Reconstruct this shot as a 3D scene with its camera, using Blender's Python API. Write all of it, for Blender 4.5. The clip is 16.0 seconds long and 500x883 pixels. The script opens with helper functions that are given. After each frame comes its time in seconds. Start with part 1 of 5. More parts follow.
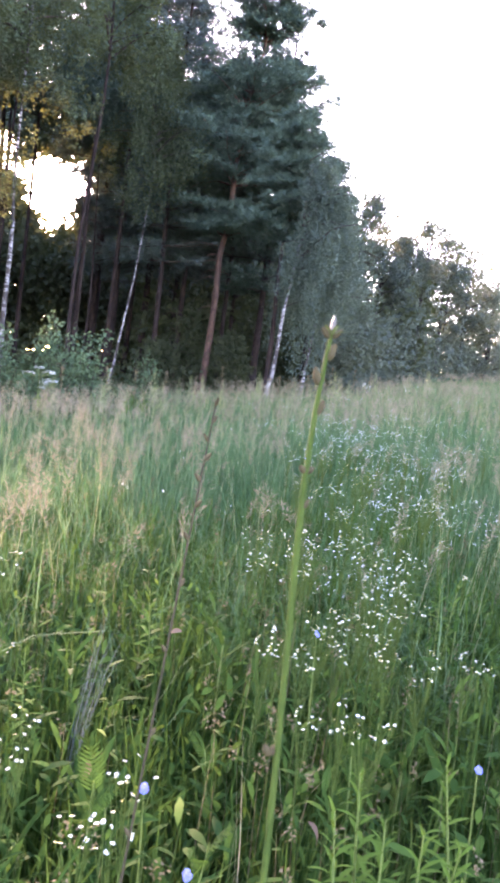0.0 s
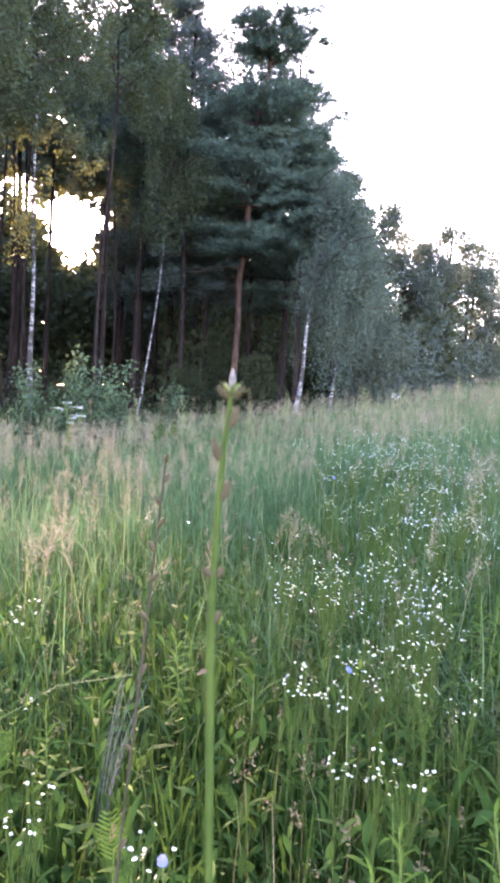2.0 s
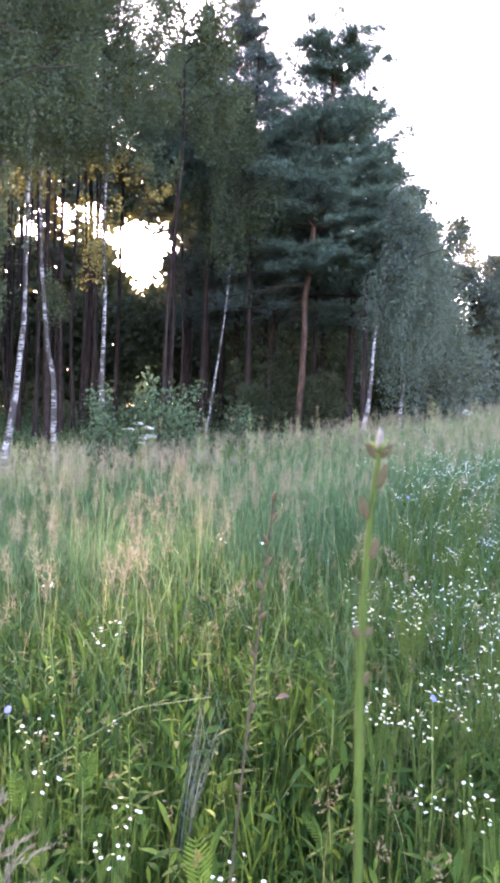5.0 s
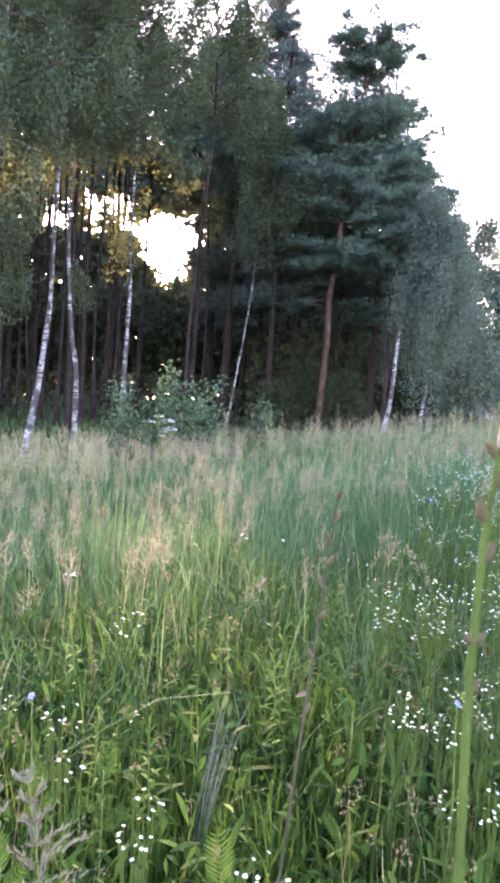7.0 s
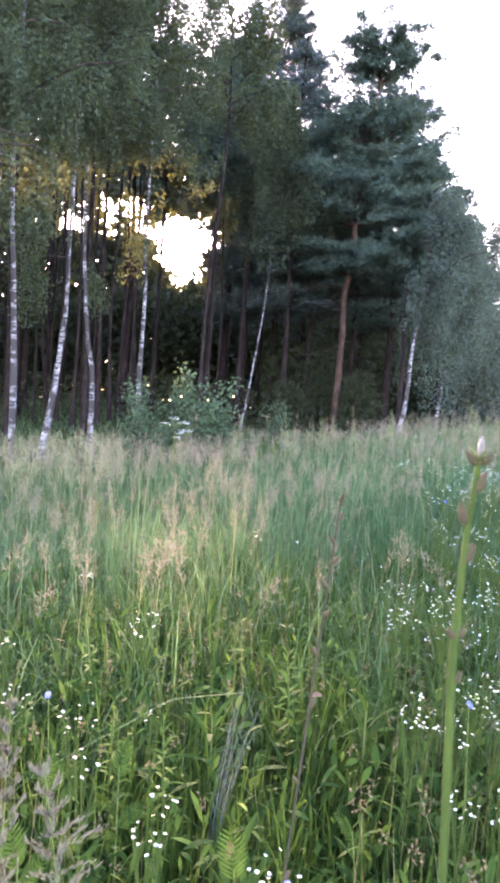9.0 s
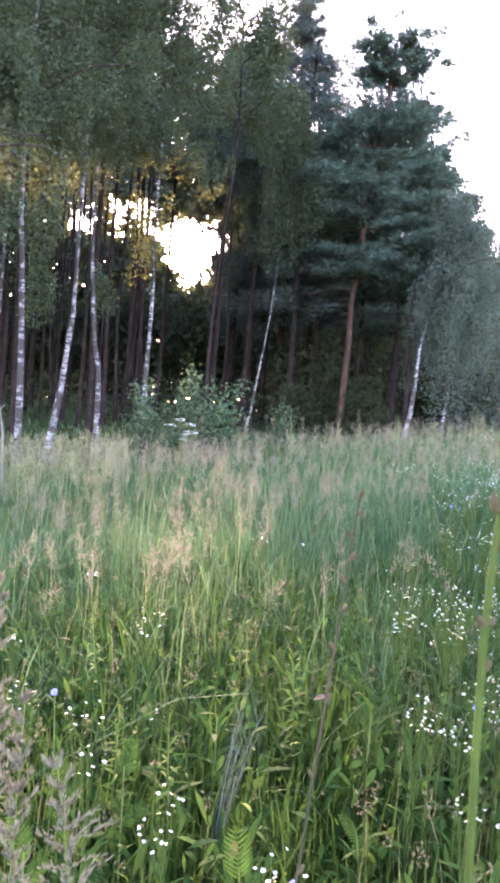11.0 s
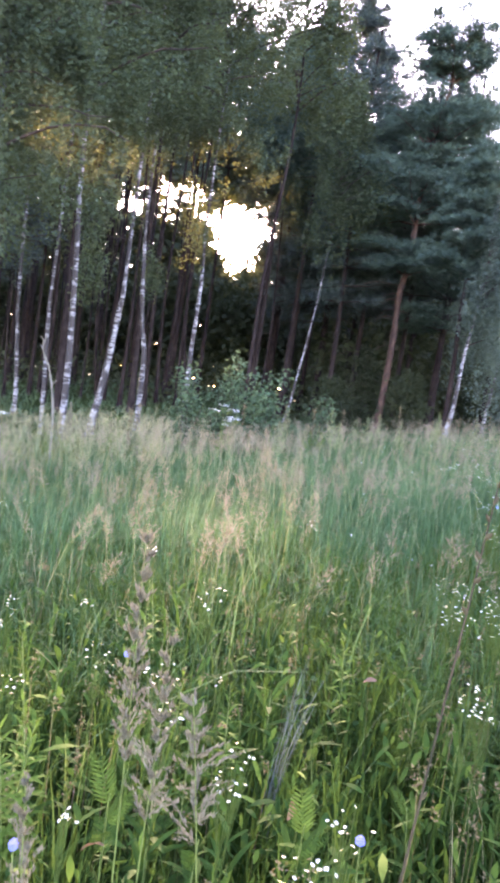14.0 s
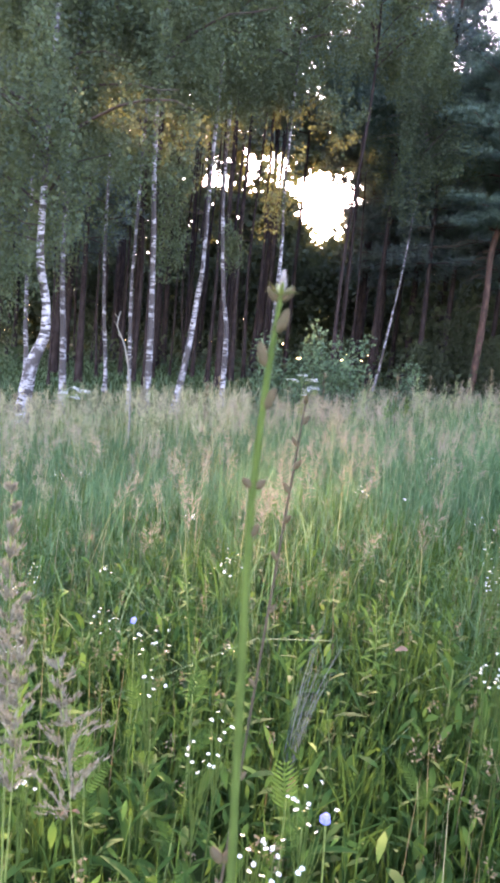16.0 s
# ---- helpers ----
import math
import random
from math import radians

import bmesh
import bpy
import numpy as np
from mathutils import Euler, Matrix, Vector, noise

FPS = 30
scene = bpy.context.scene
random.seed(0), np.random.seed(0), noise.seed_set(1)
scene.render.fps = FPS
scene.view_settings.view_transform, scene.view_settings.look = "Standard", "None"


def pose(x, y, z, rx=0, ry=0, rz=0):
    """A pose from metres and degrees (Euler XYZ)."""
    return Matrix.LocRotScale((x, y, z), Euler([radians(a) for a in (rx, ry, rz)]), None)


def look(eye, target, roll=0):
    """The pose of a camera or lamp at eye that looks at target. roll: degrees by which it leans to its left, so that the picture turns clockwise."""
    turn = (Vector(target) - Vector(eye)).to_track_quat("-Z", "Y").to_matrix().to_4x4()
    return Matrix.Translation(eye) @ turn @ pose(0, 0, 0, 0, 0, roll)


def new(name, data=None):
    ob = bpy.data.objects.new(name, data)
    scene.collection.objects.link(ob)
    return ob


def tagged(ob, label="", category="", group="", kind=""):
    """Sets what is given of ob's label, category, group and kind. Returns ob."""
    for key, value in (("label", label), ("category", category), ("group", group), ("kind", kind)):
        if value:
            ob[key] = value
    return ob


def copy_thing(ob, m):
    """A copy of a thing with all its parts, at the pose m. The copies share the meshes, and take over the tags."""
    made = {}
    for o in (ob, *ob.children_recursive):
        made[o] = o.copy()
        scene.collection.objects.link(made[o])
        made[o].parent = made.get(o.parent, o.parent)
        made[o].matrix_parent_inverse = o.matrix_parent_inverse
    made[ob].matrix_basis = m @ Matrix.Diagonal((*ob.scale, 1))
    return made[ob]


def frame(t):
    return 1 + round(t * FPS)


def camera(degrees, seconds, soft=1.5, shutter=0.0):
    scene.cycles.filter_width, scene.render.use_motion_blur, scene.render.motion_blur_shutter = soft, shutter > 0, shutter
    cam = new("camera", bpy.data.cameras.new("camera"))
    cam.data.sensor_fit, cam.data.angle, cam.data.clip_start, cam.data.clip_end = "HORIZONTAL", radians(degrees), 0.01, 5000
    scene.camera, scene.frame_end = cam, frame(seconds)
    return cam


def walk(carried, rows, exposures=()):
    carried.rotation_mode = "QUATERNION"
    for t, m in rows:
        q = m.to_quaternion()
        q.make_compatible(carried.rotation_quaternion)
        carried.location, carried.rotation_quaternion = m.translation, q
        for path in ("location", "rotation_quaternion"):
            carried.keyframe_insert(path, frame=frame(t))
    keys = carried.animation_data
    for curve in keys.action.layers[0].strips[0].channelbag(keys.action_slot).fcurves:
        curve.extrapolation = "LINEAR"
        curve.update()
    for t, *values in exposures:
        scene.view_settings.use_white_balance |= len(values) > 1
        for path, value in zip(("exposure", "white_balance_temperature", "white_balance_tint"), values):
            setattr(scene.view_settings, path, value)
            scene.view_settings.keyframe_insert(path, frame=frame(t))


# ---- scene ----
cam = camera(37.90, 16.0, soft=3.6, shutter=0.4)
cam.data.dof.use_dof, cam.data.dof.focus_distance, cam.data.dof.aperture_fstop = True, 5.0, 44.0
PATH = [
    (0, (-0.011, -0.066, 1.262), (0.359, 1.892, 1.086), 7.1),
    (0.5, (-0.012, -0.055, 1.261), (0.308, 1.908, 1.053), 5.7),
    (1, (0.003, -0.049, 1.268), (0.334, 1.915, 1.081), 5.1),
    (1.5, (0.036, -0.024, 1.277), (0.366, 1.941, 1.11), 3.9),
    (2, (0.054, 0.007, 1.286), (0.329, 1.984, 1.155), 2.8),
    (2.5, (0.065, 0.032, 1.295), (0.332, 2.012, 1.204), 2.1),
    (3, (0.063, 0.054, 1.296), (0.286, 2.04, 1.209), 2.3),
    (3.5, (0.072, 0.086, 1.298), (0.211, 2.079, 1.211), 2.1),
    (4, (0.085, 0.091, 1.298), (0.197, 2.085, 1.202), 1.8),
    (4.5, (0.057, 0.045, 1.299), (0.178, 2.039, 1.2), 0.9),
    (5, (0.026, 0.011, 1.299), (0.117, 2.007, 1.209), 1.9),
    (7.5, (-0.006, 0.021, 1.293), (0.036, 2.018, 1.189), 3.9),
    (8, (0.003, 0.018, 1.29), (0.034, 2.015, 1.187), 3.4),
    (8.5, (0.002, 0.015, 1.291), (0.01, 2.012, 1.19), 3.5),
    (9, (0.0, 0.0, 1.3), (0.0, 1.997, 1.199), 3.7),
    (11.5, (-0.012, -0.006, 1.293), (-0.021, 1.992, 1.206), 4.7),
    (12, (-0.023, -0.069, 1.306), (0.006, 1.93, 1.26), 4.8),
    (12.5, (-0.078, -0.118, 1.307), (-0.095, 1.882, 1.256), 5.6),
    (13, (-0.141, -0.126, 1.3), (-0.214, 1.871, 1.22), 6.7),
    (13.5, (-0.159, -0.118, 1.287), (-0.179, 1.879, 1.188), 8.4),
    (14, (-0.112, -0.107, 1.287), (-0.216, 1.885, 1.151), 7.9),
    (14.5, (-0.035, -0.034, 1.281), (-0.281, 1.945, 1.128), 6.6),
    (15, (0.044, 0.022, 1.276), (-0.261, 1.989, 1.085), 5.4),
    (15.5, (0.097, 0.03, 1.272), (-0.232, 1.99, 1.048), 5.7),
    (16, (0.119, 0.019, 1.266), (-0.235, 1.973, 1.028), 5.3),
]
walk(cam, [(t, look(eye, target, roll)) for t, eye, target, roll in PATH], exposures=[(0, 4.44, 6850, 47)])


# ---- light ----
SUN_AZ, SUN_EL = radians(-6.1), radians(11.6)
SUN_DIR = Vector((math.sin(SUN_AZ) * math.cos(SUN_EL), math.cos(SUN_AZ) * math.cos(SUN_EL), math.sin(SUN_EL)))
world = bpy.data.worlds.new("sky")
scene.world = world
world.use_nodes = True
wn = world.node_tree
sky = wn.nodes.new("ShaderNodeTexSky")
sky.sky_type, sky.sun_disc = "NISHITA", False
sky.sun_elevation, sky.sun_rotation = SUN_EL, SUN_AZ
sky.air_density, sky.dust_density, sky.ozone_density = 1.0, 0.6, 1.5
wn.nodes["Background"].inputs["Strength"].default_value = 0.15
wn.links.new(sky.outputs["Color"], wn.nodes["Background"].inputs["Color"])
sun_data = bpy.data.lights.new("sun", "SUN")
sun_data.energy, sun_data.angle, sun_data.color = 2.0, radians(0.6), (1.0, 0.80, 0.54)
sun = new("sun", sun_data)
sun.matrix_world = look(SUN_DIR * 60, (0, 0, 0))


# the sun's own glare behind the trees
def sun_ball():
    bm = bmesh.new()
    bmesh.ops.create_icosphere(bm, subdivisions=4, radius=58.0)
    me = bpy.data.meshes.new("low_sun")
    bm.to_mesh(me)
    bm.free()
    m = bpy.data.materials.new("sun_glare")
    m.use_nodes = True
    p = m.node_tree.nodes["Principled BSDF"]
    p.inputs["Base Color"].default_value = (0, 0, 0, 1)
    p.inputs["Emission Color"].default_value, p.inputs["Emission Strength"].default_value = (1.0, 0.86, 0.66, 1), 12.0
    me.materials.append(m)
    ob = new("low_sun", me)
    ob.location = SUN_DIR * 1400
    ob.visible_shadow = False
    tagged(ob, "low evening sun shining through the trees", "sun", kind="structure")


sun_ball()


# ---- materials ----
def material(name, colours, rough=0.6, translucent=0.0, scale=6.0, bump=0.0, island=True, spec=0.3, metal=0.0, stretch=(1, 1, 1), glow=(0.26, 0.27, 0.07)):
    """Colours mixed by noise and, island by island, by chance."""
    m = bpy.data.materials.new(name)
    m.use_nodes = True
    nt = m.node_tree
    n, l = nt.nodes, nt.links
    p = n["Principled BSDF"]
    p.inputs["Roughness"].default_value = rough
    p.inputs["Specular IOR Level"].default_value = spec
    p.inputs["Metallic"].default_value = metal
    tc = n.new("ShaderNodeTexCoord")
    mp = n.new("ShaderNodeMapping")
    mp.inputs["Scale"].default_value = stretch
    l.new(tc.outputs["Object"], mp.inputs["Vector"])
    noi = n.new("ShaderNodeTexNoise")
    noi.inputs["Scale"].default_value, noi.inputs["Detail"].default_value = scale, 5.0
    l.new(mp.outputs["Vector"], noi.inputs["Vector"])
    ramp = n.new("ShaderNodeValToRGB")
    el = ramp.color_ramp.elements
    el[0].position, el[1].position = 0.0, 1.0
    el[0].color, el[1].color = (*colours[0], 1), (*colours[-1], 1)
    for k in range(1, len(colours) - 1):
        e = el.new(k / (len(colours) - 1))
        e.color = (*colours[k], 1)
    if island:
        geo = n.new("ShaderNodeNewGeometry")
        a = n.new("ShaderNodeMath")
        a.operation = "MULTIPLY_ADD"
        a.inputs[1].default_value = 0.62
        l.new(geo.outputs["Random Per Island"], a.inputs[0])
        b = n.new("ShaderNodeMath")
        b.operation = "MULTIPLY_ADD"
        b.inputs[1].default_value, b.inputs[2].default_value = 1.0, -0.31
        l.new(noi.outputs["Fac"], b.inputs[0])
        l.new(b.outputs[0], a.inputs[2])
        l.new(a.outputs[0], ramp.inputs["Fac"])
    else:
        st = n.new("ShaderNodeMapRange")
        st.inputs["From Min"].default_value, st.inputs["From Max"].default_value = 0.28, 0.72
        l.new(noi.outputs["Fac"], st.inputs["Value"])
        l.new(st.outputs["Result"], ramp.inputs["Fac"])
    l.new(ramp.outputs["Color"], p.inputs["Base Color"])
    if bump:
        bp = n.new("ShaderNodeBump")
        bp.inputs["Strength"].default_value, bp.inputs["Distance"].default_value = bump, 0.02
        l.new(noi.outputs["Fac"], bp.inputs["Height"])
        l.new(bp.outputs["Normal"], p.inputs["Normal"])
    if translucent:
        tr = n.new("ShaderNodeBsdfTranslucent")
        tint = n.new("ShaderNodeMixRGB")
        tint.inputs["Fac"].default_value, tint.inputs["Color2"].default_value = 0.5, (*glow, 1)
        l.new(ramp.outputs["Color"], tint.inputs["Color1"])
        l.new(tint.outputs["Color"], tr.inputs["Color"])
        mx = n.new("ShaderNodeMixShader")
        mx.inputs["Fac"].default_value = translucent
        l.new(p.outputs[0], mx.inputs[1])
        l.new(tr.outputs[0], mx.inputs[2])
        l.new(mx.outputs[0], n["Material Output"].inputs["Surface"])
    return m


def birch_bark():
    """White bark with dark bands and broken black patches."""
    m = material("birch_bark", [(0.11, 0.105, 0.108), (0.23, 0.225, 0.23), (0.38, 0.372, 0.375)], rough=0.75, scale=9, bump=0.3, island=False)
    nt = m.node_tree
    n, l = nt.nodes, nt.links
    tc = n.new("ShaderNodeTexCoord")
    fac = None
    for scale, stretch, lo, hi in ((2.2, (1, 1, 0.9), 0.49, 0.55), (5.0, (0.8, 0.8, 2.4), 0.50, 0.56), (13.0, (0.5, 0.5, 2.0), 0.53, 0.60)):
        mp = n.new("ShaderNodeMapping")
        mp.inputs["Scale"].default_value = stretch
        l.new(tc.outputs["Object"], mp.inputs["Vector"])
        t = n.new("ShaderNodeTexNoise")
        t.inputs["Scale"].default_value, t.inputs["Detail"].default_value = scale, 3.0
        l.new(mp.outputs["Vector"], t.inputs["Vector"])
        r = n.new("ShaderNodeMapRange")
        r.inputs["From Min"].default_value, r.inputs["From Max"].default_value = lo, hi
        l.new(t.outputs["Fac"], r.inputs["Value"])
        if fac is None:
            fac = r.outputs["Result"]
        else:
            mxx = n.new("ShaderNodeMath")
            mxx.operation = "MAXIMUM"
            l.new(fac, mxx.inputs[0])
            l.new(r.outputs["Result"], mxx.inputs[1])
            fac = mxx.outputs[0]
    mix = n.new("ShaderNodeMixRGB")
    mix.inputs["Color2"].default_value = (0.035, 0.03, 0.028, 1)
    l.new(fac, mix.inputs["Fac"])
    l.new(n["Color Ramp"].outputs["Color"], mix.inputs["Color1"])
    l.new(mix.outputs["Color"], n["Principled BSDF"].inputs["Base Color"])
    return m


M_BIRCH = birch_bark()
M_PINE = material("pine_bark", [(0.026, 0.019, 0.017), (0.070, 0.044, 0.036), (0.135, 0.080, 0.062)], rough=0.95, scale=9, bump=1.0, island=False, stretch=(1, 1, 0.35), spec=0.04)
# bark darker than its own tone: the wood's shade is in the colour
M_DARKBARK = material("shade_dark_bark", [(0.012, 0.009, 0.009), (0.024, 0.018, 0.017), (0.042, 0.032, 0.029)], rough=0.95, scale=8, bump=0.8, island=False, stretch=(1, 1, 0.4), spec=0.03)
M_TWIG = material("twig_bark", [(0.025, 0.019, 0.016), (0.06, 0.046, 0.038)], rough=0.9, scale=12, island=False, spec=0.05)
M_BLEAF = material("birch_leaves", [(0.022, 0.040, 0.027), (0.036, 0.060, 0.038), (0.058, 0.088, 0.050)], rough=0.6, translucent=0.30, scale=0.9, spec=0.08, glow=(0.26, 0.24, 0.04))
M_NEEDLE = material("pine_needles", [(0.030, 0.058, 0.050), (0.050, 0.088, 0.072), (0.080, 0.126, 0.096)], rough=0.65, translucent=0.15, scale=0.8, spec=0.06)
M_SPRUCE = material("spruce_needles", [(0.028, 0.046, 0.048), (0.046, 0.070, 0.068), (0.070, 0.100, 0.090)], rough=0.65, translucent=0.12, scale=0.8, spec=0.06)
M_SHRUB = material("shrub_leaves", [(0.034, 0.064, 0.036), (0.052, 0.090, 0.048), (0.080, 0.122, 0.062)], rough=0.6, translucent=0.2, scale=2.0, spec=0.06, glow=(0.14, 0.18, 0.06))
# distance haze is mixed into this paler, bluer leaf colour
M_FARLEAF = material("hazed_far_leaves", [(0.034, 0.050, 0.046), (0.050, 0.070, 0.060), (0.072, 0.092, 0.076)], rough=0.65, translucent=0.22, scale=0.25, spec=0.05)
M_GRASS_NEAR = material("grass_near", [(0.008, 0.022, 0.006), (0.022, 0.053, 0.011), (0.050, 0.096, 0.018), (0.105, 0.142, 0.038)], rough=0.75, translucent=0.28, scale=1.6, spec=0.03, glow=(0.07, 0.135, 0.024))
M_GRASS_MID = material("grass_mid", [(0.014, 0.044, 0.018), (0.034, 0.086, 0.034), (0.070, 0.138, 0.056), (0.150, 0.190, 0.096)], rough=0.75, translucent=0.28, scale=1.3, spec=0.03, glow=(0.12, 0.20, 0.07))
M_WEEP = material("shaded_leaves", [(0.034, 0.056, 0.050), (0.054, 0.082, 0.070), (0.082, 0.116, 0.092)], rough=0.6, translucent=0.25, scale=0.7, spec=0.06)
M_BROAD = material("broad_leaves", [(0.010, 0.031, 0.009), (0.022, 0.054, 0.011), (0.044, 0.087, 0.017)], rough=0.8, translucent=0.26, scale=3.0, spec=0.03, glow=(0.065, 0.125, 0.024))
M_LEAFY = material("yellow_green_leaves", [(0.036, 0.076, 0.014), (0.060, 0.112, 0.018), (0.095, 0.150, 0.026)], rough=0.8, translucent=0.28, scale=6.0, spec=0.03, glow=(0.12, 0.18, 0.03))
# leaf colour kept dark to carry the deep shade inside the wood
M_THICKET = material("shade_dark_leaves", [(0.018, 0.026, 0.016), (0.03, 0.042, 0.025), (0.045, 0.06, 0.035)], rough=0.8, translucent=0.15, scale=0.3, spec=0.05)
M_PANICLE = material("grass_panicles", [(0.135, 0.108, 0.072), (0.20, 0.160, 0.108), (0.27, 0.218, 0.145)], rough=0.8, translucent=0.2, scale=0.7, spec=0.05, glow=(0.2, 0.155, 0.10))
M_SPIKE = material("pale_spikes", [(0.12, 0.145, 0.065), (0.18, 0.20, 0.095), (0.25, 0.25, 0.135)], rough=0.7, translucent=0.25, scale=0.8, spec=0.08)
M_PLUME = material("reed_plumes", [(0.085, 0.083, 0.056), (0.135, 0.128, 0.088), (0.20, 0.185, 0.13)], rough=0.85, translucent=0.2, scale=30.0, spec=0.03, glow=(0.14, 0.125, 0.08))
M_WISP = material("wispy_blades", [(0.065, 0.085, 0.075), (0.11, 0.135, 0.118)], rough=0.8, translucent=0.2, scale=8.0, spec=0.04, glow=(0.12, 0.14, 0.12))
M_DEADLEAF = material("withered_leaves", [(0.09, 0.06, 0.04), (0.16, 0.105, 0.07)], rough=0.8, translucent=0.2, scale=12.0, spec=0.05, glow=(0.14, 0.09, 0.05))
M_DRYHEAD = material("dry_seed_heads", [(0.06, 0.047, 0.026), (0.11, 0.085, 0.05), (0.17, 0.135, 0.085)], rough=0.85, translucent=0.15, scale=20.0, spec=0.05)
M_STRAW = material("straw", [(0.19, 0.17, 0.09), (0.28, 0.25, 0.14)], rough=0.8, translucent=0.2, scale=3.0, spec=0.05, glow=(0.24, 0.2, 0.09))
# the yellow of low sunlight is put into this grass colour
M_SUNGRASS = material("sunlit_yellow_grass", [(0.07, 0.085, 0.028), (0.12, 0.125, 0.042), (0.19, 0.17, 0.065)], rough=0.75, translucent=0.28, scale=0.9, spec=0.06, glow=(0.22, 0.2, 0.06))
M_STEM = material("green_stem", [(0.085, 0.125, 0.03), (0.12, 0.165, 0.04)], rough=0.5, translucent=0.15, scale=20.0, island=False)
M_BUD = material("bud_brown", [(0.040, 0.040, 0.017), (0.072, 0.056, 0.031), (0.055, 0.068, 0.024)], rough=0.9, scale=160.0, island=False, spec=0.05)
M_STALK = material("stalk_green", [(0.034, 0.060, 0.014), (0.062, 0.098, 0.022)], rough=0.8, translucent=0.1, scale=60.0, island=False, spec=0.05)
M_BROWNSTEM = material("brown_stem", [(0.030, 0.030, 0.016), (0.058, 0.044, 0.028)], rough=0.8, scale=30.0, island=False, spec=0.1)
M_SAPLING = material("weathered_twig", [(0.10, 0.095, 0.075), (0.17, 0.16, 0.13)], rough=0.9, scale=20.0, island=False, spec=0.1)
M_WHITE = material("white_petals", [(0.60, 0.60, 0.58), (0.72, 0.72, 0.70)], rough=0.6, translucent=0.2, scale=20.0)
M_DISC = material("yellow_disc", [(0.55, 0.42, 0.06), (0.65, 0.52, 0.10)], rough=0.8, scale=80.0)
M_BLUE = material("blue_petals", [(0.09, 0.12, 0.42), (0.16, 0.20, 0.55)], rough=0.6, translucent=0.2, scale=30.0)
M_GROUND = material("meadow_soil", [(0.014, 0.024, 0.007), (0.026, 0.044, 0.011), (0.042, 0.064, 0.018)], rough=0.95, scale=3.0, bump=0.6, island=False, spec=0.03)


# ---- mesh helpers ----
rng = np.random.default_rng(7)


def mesh(name, verts, faces, mat, smooth=False):
    """A mesh from an array of points and one of faces, all with the same number of corners."""
    me = bpy.data.meshes.new(name)
    verts = np.asarray(verts, np.float32)
    groups = [np.asarray(faces, np.int32)]
    loops = np.concatenate([f.ravel() for f in groups])
    sizes = np.concatenate([np.full(len(f), f.shape[1]) for f in groups])
    me.vertices.add(len(verts))
    me.vertices.foreach_set("co", verts.ravel())
    me.loops.add(len(loops))
    me.loops.foreach_set("vertex_index", loops)
    me.polygons.add(len(sizes))
    me.polygons.foreach_set("loop_start", np.concatenate([[0], np.cumsum(sizes)[:-1]]).astype(np.int32))
    me.polygons.foreach_set("loop_total", sizes.astype(np.int32))
    if smooth:
        me.polygons.foreach_set("use_smooth", np.ones(len(sizes), bool))
    me.materials.append(mat)
    me.update(calc_edges=True)
    return me


def part(name, me, parent, label=""):
    ob = new(name, me)
    ob.parent = parent
    return tagged(ob, label)


def thing(name, place, label, category, group="", kind=""):
    ob = new(name)
    ob.location = place
    return tagged(ob, label, category, group, kind)


def tube(points, radii, segs=8):
    """Points and faces of a closed, tapered tube along a line."""
    pts, radii = np.asarray(points, float), np.asarray(radii, float)
    d = np.gradient(pts, axis=0)
    d /= np.linalg.norm(d, axis=1)[:, None] + 1e-9
    ref = np.where(np.abs(d[:, 2:3]) > 0.9, np.array([[1.0, 0, 0]]), np.array([[0, 0, 1.0]]))
    u = np.cross(d, ref)
    u /= np.linalg.norm(u, axis=1)[:, None] + 1e-9
    v = np.cross(d, u)
    a = np.linspace(0, 2 * np.pi, segs, endpoint=False)
    ring = pts[:, None] + radii[:, None, None] * (np.cos(a)[None, :, None] * u[:, None] + np.sin(a)[None, :, None] * v[:, None])
    n = len(pts)
    i, j = np.meshgrid(np.arange(n - 1), np.arange(segs), indexing="ij")
    k = (j + 1) % segs
    quads = np.stack([i * segs + j, i * segs + k, (i + 1) * segs + k, (i + 1) * segs + j], -1).reshape(-1, 4)
    return ring.reshape(-1, 3), quads


def joined(pieces):
    """One array of points and one of faces from several."""
    vs, fs, at = [], [], 0
    for v, f in pieces:
        vs.append(v)
        fs.append(np.asarray(f) + at)
        at += len(v)
    return np.concatenate(vs), np.concatenate(fs)


def smooth_line(points, steps):
    """A smooth line through a few points."""
    p = np.asarray(points, float)
    p = np.vstack([2 * p[0] - p[1], p, 2 * p[-1] - p[-2]])
    out = []
    for k in range(1, len(p) - 2):
        for s in np.linspace(0, 1, steps, endpoint=False):
            a, b, c, d = p[k - 1 : k + 3]
            out.append(0.5 * (2 * b + (c - a) * s + (2 * a - 5 * b + 4 * c - d) * s**2 + (3 * b - a - 3 * c + d) * s**3))
    out.append(p[-2])
    return np.array(out)


def unit(n):
    v = rng.normal(size=(n, 3))
    return v / np.linalg.norm(v, axis=1)[:, None]


def leaf_cards(at, length, width, droop=0.5):
    """A small pointed leaf, folded along its rib, at each place."""
    n = len(at)
    d = unit(n)
    d[:, 2] -= droop
    d /= np.linalg.norm(d, axis=1)[:, None]
    s = np.cross(d, unit(n))
    s /= np.linalg.norm(s, axis=1)[:, None] + 1e-9
    L, W = (length * rng.uniform(0.7, 1.3, n))[:, None], (width * rng.uniform(0.7, 1.3, n))[:, None]
    v = np.stack([at, at + d * L * 0.45 + s * W * 0.5, at + d * L, at + d * L * 0.45 - s * W * 0.5], 1).reshape(-1, 3)
    return v, np.arange(4 * n).reshape(n, 4)


